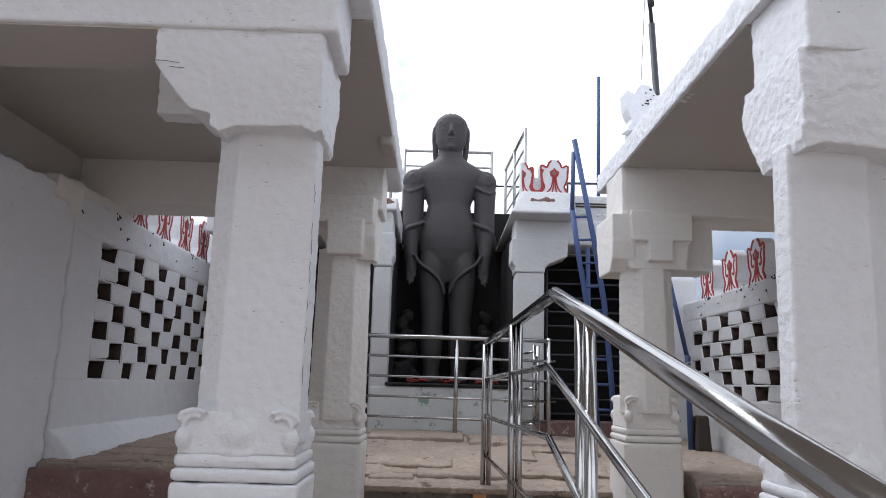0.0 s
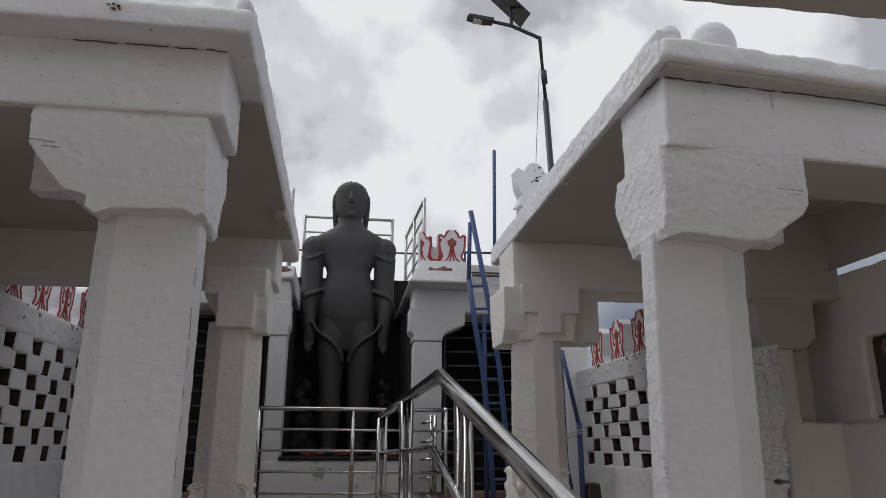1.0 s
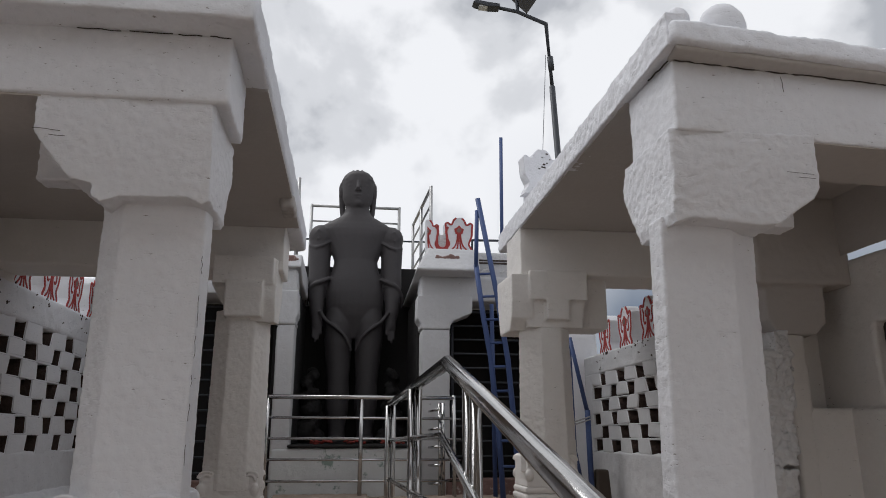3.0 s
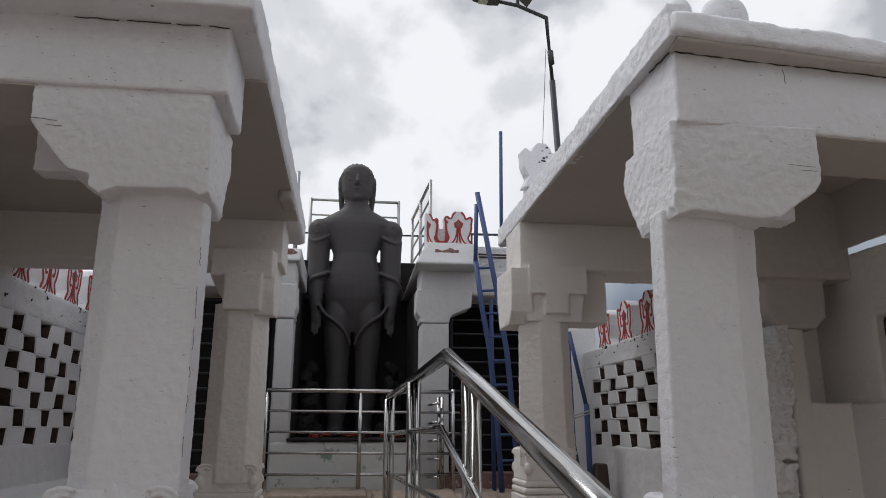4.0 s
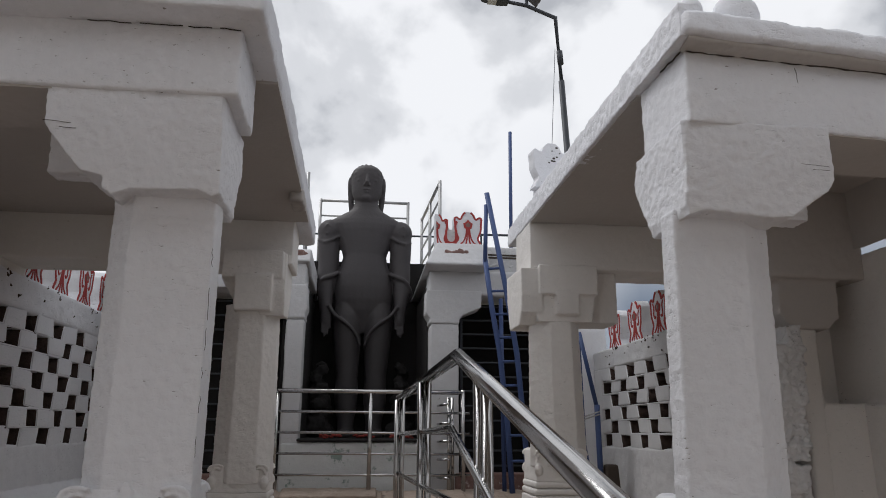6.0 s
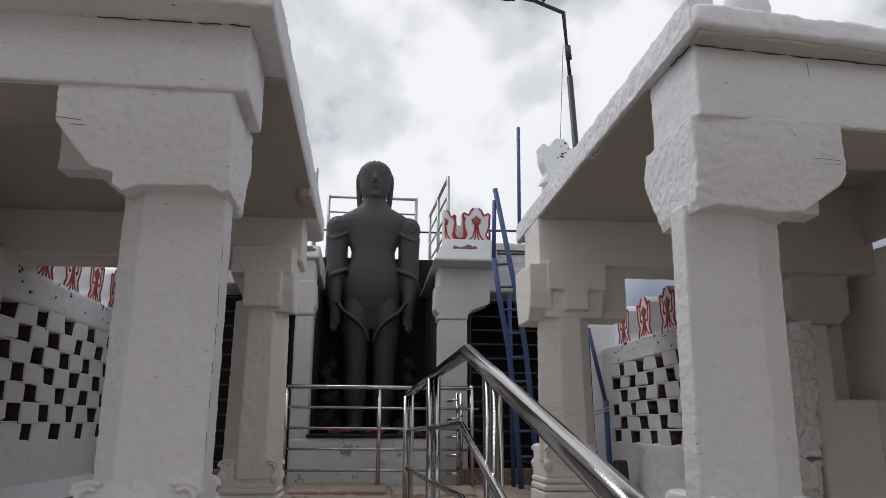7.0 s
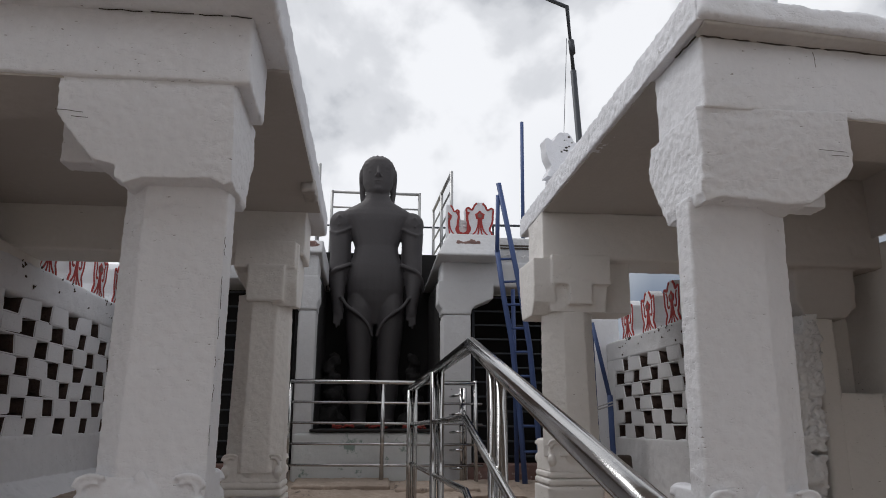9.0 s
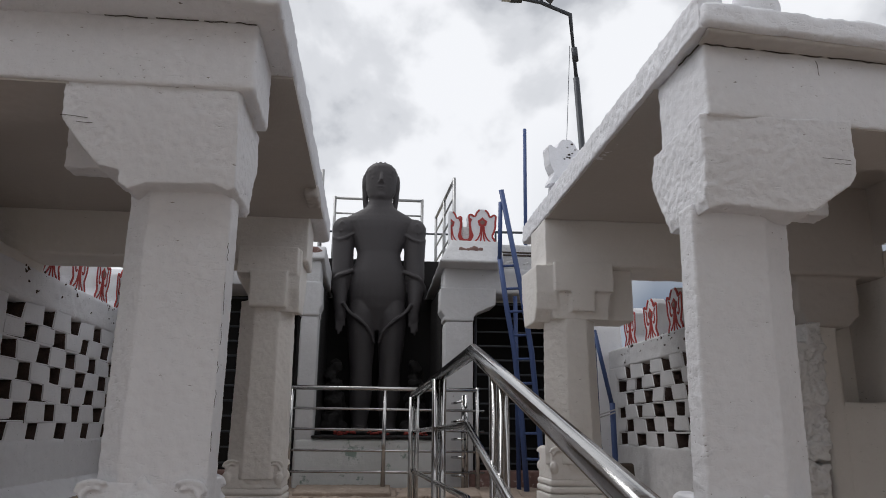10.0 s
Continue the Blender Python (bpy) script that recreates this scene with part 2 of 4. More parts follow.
def thing(name, label, category, group="", kind=""):
    return tagged(new(name), label, category, group, kind)


# ---- ground, terrace and steps ----
bm = bmesh.new()
bmesh.ops.create_grid(bm, x_segments=24, y_segments=24, size=2500, matrix=pose(0, 0, -1.25))
tagged(part("ground", bm, EARTH), "dry hilltop ground around the temple", "ground", kind="structure")

# upper rock terrace, rising gently to the shrine
terrace = part("terrace_floor", prism(bmesh.new(), [(5.93, -1.2), (5.93, -0.27), (6.4, -0.20), (7.30, -0.01), (10.6, 0.0), (10.6, -1.2)], "x", -5.2, 6.2), ROCK)
hewn(terrace, 0.045, 0.035, 0.012)
tagged(terrace, "worn brown rock terrace with layered cracks", "floor", kind="structure")
for x0, x1 in ((-3.4, -0.2), (1.76, 5.0)):
    bm = box(bmesh.new(), x0, x1, 5.86, 5.96, -0.62, -0.30)
    edge = hewn(part("terrace_edge", bm, REDROCK), 0.03, 0.04, 0.012)
    tagged(edge, "dull red painted rock step edge", "step", kind="structure")
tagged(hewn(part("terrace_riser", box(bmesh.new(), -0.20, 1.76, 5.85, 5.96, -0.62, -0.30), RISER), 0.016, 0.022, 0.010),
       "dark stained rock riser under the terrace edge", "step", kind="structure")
tagged(hewn(part("terrace_lip", prism(bmesh.new(), [(5.84, -0.315), (5.83, -0.275), (5.98, -0.245), (6.12, -0.30)], "x", -0.21, 1.77), ROCK), 0.012, 0.03, 0.012),
       "chipped pale stone lip of the terrace", "step", kind="structure")
for x0, x1 in ((-0.215, -0.15), (0.64, 0.74), (1.62, 1.775)):
    tagged(hewn(part("painted_corner", box(bmesh.new(), x0, x1, 5.838, 5.93, -0.6, -0.31), ORANGE), 0.014, 0.02, 0.010),
           "flaking orange paint on the step end", "step", kind="structure")
for x0, x1, n in ((-5.2, -0.08, "west"), (1.57, 6.2, "east")):
    f = hewn(part("pavilion_floor_" + n, box(bmesh.new(), x0, x1, 2.5, 5.9, -1.2, -0.55), ROCK), 0.06, 0.02, 0.01)
    tagged(f, "rough stone floor of the pavilion", "floor", kind="structure")
stairs = tagged(new("stairs"), "wide shallow stone steps rising to the terrace", "stairs", kind="structure")
for i in range(6):
    y0 = -2.5 if i == 0 else 0.9 + (i - 1) * 1.0
    bm = box(bmesh.new(), -0.06, 1.55, y0, 5.9, -1.2, -1.05 + i * 0.11 + (0.004 if i else 0))
    part("step", bevelled(bm, 0.015), ROCK, stairs)
bm = bmesh.new()
box(bm, -5, 6.2, -3.0, 2.5, -1.22, -1.12)
tagged(part("lower_landing", bm, ROCK), "rough stone landing below the steps", "floor", kind="structure")
def rock_layer(x0, x1, yf, yb, zf, zb, th, seed):
    """A thin sheet of split rock with a ragged front edge, tilted from zf at its front to zb at its back."""
    rng = random.Random(seed)
    n = max(8, int((x1 - x0) / 0.09))
    bm = bmesh.new()
    rows = []
    y = yf
    for i in range(n + 1):
        x = x0 + (x1 - x0) * i / n
        y = min(yf + 0.16, max(yf - 0.06, y + rng.uniform(-0.06, 0.06)))
        rows.append([bm.verts.new(c) for c in ((x, y, zf), (x, yb, zb), (x, yb, zb - th), (x, y + 0.02, zf - th))])
    for a, b in zip(rows, rows[1:]):
        for k in range(4):
            bm.faces.new((a[k], b[k], b[(k + 1) % 4], a[(k + 1) % 4]))
    bm.faces.new(rows[0]), bm.faces.new(rows[-1][::-1])
    ob = hewn(part("floor_slab", bm, ROCK), 0.016, 0.03, 0.012)
    return tagged(ob, "thin split layer of brown rock on the terrace", "slab", kind="structure")


for x0, x1, y, z, rise, n in ((-2.12, -0.72, 4.97, -0.075, 0.02, "west"), (2.16, 2.9, 5.42, -0.13, 0.07, "east")):
    bm = prism(bmesh.new(), [(y + 0.03, -0.6), (y + 0.03, z), (y + 0.5, z + rise * 0.3), (7.1, z + rise), (7.2, -0.5)], "x", x0, x1)
    bench = hewn(part("rock_bench_" + n, bm, ROCK), 0.025, 0.05, 0.016)
    tagged(bench, "layered brown rock ledge beside the lattice wall", "floor", kind="structure")
    face = hewn(part("rock_face_" + n, box(bmesh.new(), x0, x1, y - 0.055, y + 0.06, -0.6, z - 0.025), REDROCK), 0.022, 0.05, 0.014)
    tagged(face, "dull red painted rock face", "step", kind="structure")
    for k in range(3):
        rock_layer(x0, x1 - 0.05 * k, y + 0.10 + 0.30 * k, 7.0, z + 0.012 + 0.014 * k, z + 0.02 + rise + 0.014 * k, 0.05, 60 + k + int(10 * y))
flare = prism(bmesh.new(), [(-2.14, 0.16), (-2.05, 0.08), (-1.93, -0.03), (-1.90, -0.12), (-2.14, -0.12)], "y", 5.09, 8.0)
tagged(hewn(part("plaster_flare", flare, WHITE), 0.016, 0.03, 0.010), "thick limewash fillet at the foot of the lattice wall", "trim", kind="structure")
# loose and raised slabs on the terrace in front of the shrine
for x0, x1, y0, y1, z0, z1 in ((0.22, 1.0, 6.1, 6.75, -0.215, -0.09), (-0.25, 0.62, 7.05, 7.45, -0.01, 0.03), (0.66, 1.42, 6.95, 7.3, -0.03, 0.015), (-0.15, 0.2, 6.05, 6.5, -0.235, -0.16)):
    bm = prism(bmesh.new(), [(y0, z0 - 0.12), (y0, z0), (y1, z1), (y1, z1 - 0.12)], "x", x0, x1)
    tagged(hewn(part("floor_slab", bm, ROCK), 0.016, 0.016, 0.008), "cracked brown stone paving slab on the terrace", "slab", kind="structure")
for k, (x0, x1, y0, y1, z0) in enumerate(((-0.3, 0.75, 6.10, 6.7, -0.215), (0.85, 1.75, 6.16, 6.8, -0.205), (-0.35, 1.2, 6.55, 7.1, -0.125), (-0.2, 0.5, 6.3, 6.6, -0.165), (1.0, 1.8, 6.8, 7.2, -0.08))):
    rock_layer(x0, x1, y0, y1, z0, z0 + (y1 - y0) * 0.17, 0.05, 80 + k)


# ---- the two pillared pavilions ----
def pillar(parent, section, x0, x1, y, d, top, low, block, foot, splay=0.0, mat=None, lean=0.0, base=None):
    """A many-sided pillar: shaft of the given section from low to top, carved band under it, mouldings, block to the foot."""
    mat = mat or WHITE
    bm = bmesh.new()
    cx, cy = (x0 + x1) / 2, y + d / 2
    k = 1 + splay
    lo = [bm.verts.new((cx + lean + (a - cx) * k, cy + (b - cy) * k, low - 0.1)) for a, b in section]
    hi = [bm.verts.new((a, b, top)) for a, b in section]
    m = len(section)
    bm.faces.new(lo[::-1]), bm.faces.new(hi)
    for i in range(m):
        bm.faces.new((lo[i], lo[(i + 1) % m], hi[(i + 1) % m], hi[i]))
    shaft = hewn(part("pillar", bm, mat, parent), 0.008, 0.007, 0.006)
    # base: scrolls at the corners, a lotus medallion on each face, two rolls and the block
    bx0, bx1 = base or (x0, x1)
    bm = bmesh.new()
    h = low - block
    box(bm, bx0 + 0.006, bx1 - 0.006, y + 0.005, y + d - 0.005, block, low + 0.012, 0.010)
    xm, ym = (bx0 + bx1) / 2, y + d / 2
    for sx, ex in ((1, bx0), (-1, bx1)):
        for fy in (y, y + d):
            fi = 0.008 if fy == y else -0.008
            tube(bm, rounded([(ex + sx * 0.10, fy, low + 0.010), (ex + sx * 0.06, fy, low + 0.020), (ex + sx * 0.016, fy, low + 0.010), (ex + sx * 0.002, fy + fi, low - 0.022)], 1), 0.008, 8, 0.011)
            tube(bm, rounded([(ex + sx * 0.085, fy, low - 0.012), (ex + sx * 0.055, fy, low - 0.002), (ex + sx * 0.032, fy, low - 0.014), (ex + sx * 0.022, fy, low - 0.04)], 1), 0.006, 8, 0.009)
            ball(bm, (ex + sx * 0.024, fy + fi, block + h * 0.40), 0.03, (1.0, 0.75, 1.35))
    for px, py in ((xm, y + 0.006), (xm, y + d - 0.006)):
        ball(bm, (px, py, block + h * 0.55), 0.064, (1, 0.17, 0.95))
        ball(bm, (px, py - 0.004, block + h * 0.55), 0.045, (1, 0.34, 0.95))
        ball(bm, (px, py, low + 0.004), 0.024, (1, 0.3, 1.5))
        ball(bm, (px, py, block + 0.006), 0.055, (1.2, 0.14, 0.35))
    hewn(part("carved_band", bm, mat, shaft), 0.0065, 0.006, 0.003)
    for k, zc in enumerate((block - 0.022, block - 0.07)):
        e = 0.004 + 0.006 * k
        bm = bevelled(box(bmesh.new(), bx0 - e, bx1 + e, y - e, y + d + e, zc - 0.024, zc + 0.024), 0.018, 3)
        hewn(part("moulding", bm, mat, shaft), 0.008, 0.006, 0.003)
    hewn(part("pedestal", box(bmesh.new(), bx0 - 0.012, bx1 + 0.012, y - 0.012, y + d + 0.012, foot, block - 0.096), mat, shaft), 0.02, 0.014, 0.005)
    return shaft


def pavilion_west():
    p = thing("pavilion", "low whitewashed stone pavilion with bracketed pillars", "pavilion", "pillared pavilions")
    front = pillar(p, [(-0.45, 3.06), (-0.15, 3.06), (-0.14, 3.15), (-0.19, 3.40), (-0.45, 3.40), (-0.555, 3.28), (-0.55, 3.15)],
                   -0.545, -0.135, 3.045, 0.35, 1.43, 0.335, 0.20, -0.58, base=(-0.58, -0.15))
    bm = prism(bmesh.new(), [(-0.777, 1.79), (-0.768, 1.635), (-0.725, 1.575), (-0.625, 1.458), (-0.545, 1.438), (-0.540, 1.39), (-0.505, 1.37), (-0.45, 1.392), (-0.20, 1.40),
                             (-0.15, 1.375), (-0.125, 1.39), (-0.13, 1.60), (-0.145, 1.79)], "y", 2.97, 3.30)
    prism(bm, [(2.985, 1.79), (3.44, 1.79), (3.46, 1.65), (3.30, 1.37), (2.985, 1.40)], "x", -0.53, -0.133)
    box(bm, -0.90, -0.5, 3.34, 3.46, 1.575, 1.77)
    hewn(part("capital", bm, WHITE, front), 0.0065, 0.008, 0.008)
    hewn(part("front_beam", box(bmesh.new(), -2.85, -0.085, 2.955, 3.36, 1.778, 2.068), WHITE, p), 0.0105, 0.011, 0.006)
    # Underside shade laid on as a thin grey-brown plate.
    part("beam_soffit", box(bmesh.new(), -2.85, -0.76, 2.968, 3.35, 1.7705, 1.785), SOFFIT, p, "thin grey-brown plate with the beam's underside shade in its colour")
    back = pillar(p, [(-0.43, 5.5), (-0.26, 5.5), (-0.175, 5.58), (-0.175, 5.75), (-0.26, 5.9), (-0.46, 5.9), (-0.545, 5.8), (-0.545, 5.6)],
                  -0.565, -0.165, 5.5, 0.40, 1.42, 0.30, 0.14, -0.6, splay=0.06, mat=CREAM)
    bm = bmesh.new()
    box(bm, -0.57, -0.145, 5.46, 5.9, 1.60, 1.80)
    box(bm, -0.475, -0.215, 5.44, 5.9, 1.36, 1.62)
    prism(bm, [(5.50, 1.79), (5.95, 1.79), (5.95, 1.60), (5.82, 1.36), (5.50, 1.33), (5.46, 1.5)], "x", -0.30, -0.125)
    prism(bm, [(-0.60, 1.78), (-0.60, 1.62), (-0.5, 1.45), (-0.2, 1.4), (-0.14, 1.78)], "y", 5.62, 5.9)
    hewn(part("capital", bm, CREAM, back), 0.009, 0.006, 0.004)
    hewn(part("back_beam", box(bmesh.new(), -2.85, -0.09, 5.55, 5.97, 1.715, 2.07), CREAM, p), 0.016, 0.012, 0.005)
    bm = prism(bmesh.new(), [(2.80, 2.055), (2.79, 2.15), (2.90, 2.19), (2.92, 2.24), (3.3, 2.25), (6.3, 2.25), (6.32, 2.06)], "x", -2.9, 0.015)
    roof = hewn(part("roof_slab", bm, [WHITE], p), 0.017, 0.018, 0.008)
    # Ceiling plate whose colour holds the dimness under the roof.
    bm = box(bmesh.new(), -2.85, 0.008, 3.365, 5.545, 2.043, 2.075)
    part("ceiling_plaster", bm, SOFFIT, p, "thin grey-brown ceiling plate, under-roof shade in its colour")
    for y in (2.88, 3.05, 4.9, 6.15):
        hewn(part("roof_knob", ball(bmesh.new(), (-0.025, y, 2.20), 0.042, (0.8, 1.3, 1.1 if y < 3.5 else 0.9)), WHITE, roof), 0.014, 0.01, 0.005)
    # Shuts out daylight between side wall and roof; shade is in its tone.
    part("eave_beam", bevelled(box(bmesh.new(), -2.62, -2.34, 1.95, 5.56, 1.60, 2.09), 0.01, 1), SOFFIT, p, "shade-toned beam closing the gap over the side wall")
    # outer side wall, lower than the roof, and the corner pier over the lattice wall
    hewn(part("side_wall", box(bmesh.new(), -2.42, -2.10, 1.9, 5.08, -0.6, 1.66), WHITE, p), 0.03, 0.035, 0.010)
    bm = box(bmesh.new(), -2.45, -2.095, 5.0, 5.97, 1.45, 1.74)
    box(bm, -2.45, -2.06, 4.80, 5.12, 1.56, 1.72)
    hewn(part("corner_pier", bm, CREAM, p), 0.025, 0.03, 0.008)
    return p


def pavilion_east():
    p = thing("pavilion", "low whitewashed stone pavilion with cracked cornice and bracketed pillars", "pavilion", "pillared pavilions")
    front = pillar(p, [(1.665, 3.05), (1.97, 3.05), (2.14, 3.17), (2.14, 3.30), (1.98, 3.38), (1.79, 3.38), (1.665, 3.17)],
                   1.645, 2.08, 3.035, 0.35, 1.43, 0.27, 0.13, -0.58, splay=0.01, lean=-0.028)
    bm = prism(bmesh.new(), [(1.705, 1.785), (2.34, 1.785), (2.335, 1.55), (2.30, 1.50), (2.13, 1.385), (2.05, 1.375), (1.76, 1.40), (1.69, 1.375), (1.68, 1.42)], "y", 2.955, 3.30)
    prism(bm, [(2.96, 1.785), (3.44, 1.785), (3.48, 1.68), (3.46, 1.60), (3.31, 1.37), (3.0, 1.395), (2.97, 1.40)], "x", 1.69, 2.08)
    box(bm, 2.0, 2.465, 3.34, 3.46, 1.495, 1.78)
    hewn(part("capital", bm, WHITE, front), 0.0065, 0.007, 0.008)
    beam = hewn(part("front_beam", prism(bmesh.new(), [(1.715, 2.935), (4.7, 3.17), (4.7, 3.57), (1.70, 3.36)], "z", 1.772, 2.104), WHITE, p), 0.0105, 0.011, 0.006)
    # Plate under the beam, shade included in its tone.
    part("beam_soffit", prism(bmesh.new(), [(2.30, 2.988), (4.7, 3.177), (4.7, 3.55), (2.30, 3.40)], "z", 1.7665, 1.78), SOFFIT, p, "thin grey-brown plate with the beam's underside shade in its colour")
    back = pillar(p, [(1.82, 5.5), (1.97, 5.5), (2.06, 5.6), (2.06, 5.8), (1.97, 5.92), (1.85, 5.92), (1.735, 5.75), (1.67, 5.58)],
                  1.672, 2.055, 5.5, 0.40, 1.42, 0.40, 0.20, -0.6, splay=0.10, mat=CREAM)
    bm = bmesh.new()
    box(bm, 1.735, 2.185, 5.46, 5.9, 1.535, 1.76)
    box(bm, 1.86, 2.035, 5.455, 5.9, 1.385, 1.56)
    prism(bm, [(1.70, 1.56), (1.72, 1.33), (2.14, 1.33), (2.17, 1.56)], "y", 5.495, 5.92)
    box(bm, 2.1, 2.385, 5.62, 5.94, 1.345, 1.76)
    prism(bm, [(5.47, 1.73), (5.98, 1.75), (5.98, 1.55), (5.90, 1.31), (5.56, 1.31), (5.49, 1.40), (5.47, 1.52)], "x", 1.595, 1.76)
    hewn(part("capital", bm, CREAM, back), 0.009, 0.006, 0.004)
    hewn(part("back_beam", box(bmesh.new(), 1.68, 3.6, 5.50, 5.97, 1.735, 2.1), CREAM, p), 0.016, 0.012, 0.005)
    bm = prism(bmesh.new(), [(1.665, 2.80), (4.75, 3.10), (4.75, 6.3), (1.70, 6.3)], "z", 2.10, 2.205)
    prism(bm, [(1.72, 2.90), (4.7, 3.19), (4.7, 6.2), (1.74, 6.2)], "z", 2.15, 2.245)
    roof = hewn(part("roof_slab", bm, WHITE, p), 0.016, 0.018, 0.008)
    # Strip that paints the shade below the cornice edge.
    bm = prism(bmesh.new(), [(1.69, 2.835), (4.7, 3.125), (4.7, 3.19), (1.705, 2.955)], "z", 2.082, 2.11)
    hewn(part("cornice_soffit", bm, SOFFIT, p, "thin grey-brown strip with the cornice's underside shade in its colour"), 0.009, 0.012, 0.006)
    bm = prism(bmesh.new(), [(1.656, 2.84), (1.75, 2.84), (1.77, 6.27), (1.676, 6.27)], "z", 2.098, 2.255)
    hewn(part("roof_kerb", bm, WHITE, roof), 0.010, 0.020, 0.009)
    # East ceiling, again with under-roof shade in the colour.
    part("ceiling_plaster", box(bmesh.new(), 1.685, 4.7, 3.37, 5.49, 2.0925, 2.115), SOFFIT, p, "thin grey-brown ceiling plate, under-roof shade in its colour")
    for c, r, k in (((1.985, 2.96, 2.29), 0.105, (1.0, 0.6, 0.95)), ((1.735, 2.90, 2.235), 0.062, (0.9, 1.0, 1.2)), ((1.72, 3.10, 2.215), 0.05, (0.7, 1.0, 1.0)),
                    ((1.74, 5.5, 2.22), 0.05, (1, 1.3, 1.2))):
        hewn(part("roof_knob", ball(bmesh.new(), c, r, k), WHITE, roof), 0.014, 0.01, 0.005)
    return p


west, east = pavilion_west(), pavilion_east()


def crack(parent, a, b, r, seed, wander=0.006, sway=0.0):
    """A dark open joint that wavers along the line from a to b."""
    rng = random.Random(seed)
    a, b = Vector(a), Vector(b)
    n = max(4, int((b - a).length / 0.035))
    path = [a.lerp(b, i / n) + Vector((rng.uniform(-sway, sway), 0, rng.uniform(-wander, wander))) for i in range(n + 1)]
    return part("joint", tube(bmesh.new(), path, r, 6), CRACK, parent)


for k, (xa, xb) in enumerate(((-0.66, -0.50), (-0.47, -0.31), (-0.29, -0.20), (-0.17, -0.09))):
    crack(west, (xa, 2.947, 2.053), (xb, 2.947, 2.052), 0.0021, 10 + k, 0.0035)
crack(east, (1.704, 2.945, 2.084), (1.694, 3.12, 2.086), 0.0038, 3, 0.005)
crack(east, (1.715, 2.927, 2.082), (3.6, 3.076, 2.08), 0.0035, 2, 0.004)
for k, (za, zb) in enumerate(((1.20, 1.13), (1.05, 0.93), (0.90, 0.82), (0.76, 0.72), (0.66, 0.60), (0.52, 0.45))):
    crack(west, (-0.148, 3.057, za), (-0.147, 3.057, zb), 0.0009, 40 + k, 0.0, 0.003)
hewn(part("broken_slab", box(bmesh.new(), -0.07, 0.02, 4.85, 5.12, 1.985, 2.07), SOFFIT, west), 0.012, 0.02, 0.01)
for k, (dx, dz, w) in enumerate(((0, 0, 0.010), (0.018, 0.004, 0.008), (0.034, -0.002, 0.012), (0.016, -0.014, 0.014), (0.04, -0.012, 0.007))):
    part("mark", box(bmesh.new(), -0.50 + dx, -0.50 + dx + w, 2.784, 2.798, 2.114 + dz, 2.118 + dz), RISER, west, "small faded painted mark")
# Carved grooves on the capitals, their shade drawn as thin dark tubes.
crack(west, (-0.772, 2.964, 1.642), (-0.675, 2.966, 1.637), 0.0011, 71, 0.0015)
crack(west, (-0.712, 2.963, 1.618), (-0.655, 2.966, 1.615), 0.0011, 72, 0.001)
crack(east, (2.19, 2.950, 1.612), (2.31, 2.951, 1.607), 0.0009, 73, 0.0015)
crack(east, (2.24, 2.950, 1.590), (2.315, 2.951, 1.588), 0.0009, 74, 0.001)
crack(west, (-0.085, 2.985, 2.066), (-0.03, 2.99, 2.066), 0.005, 6)
crack(east, (2.23, 2.968, 2.06), (2.24, 2.968, 1.99), 0.0012, 7, 0.0, 0.004)


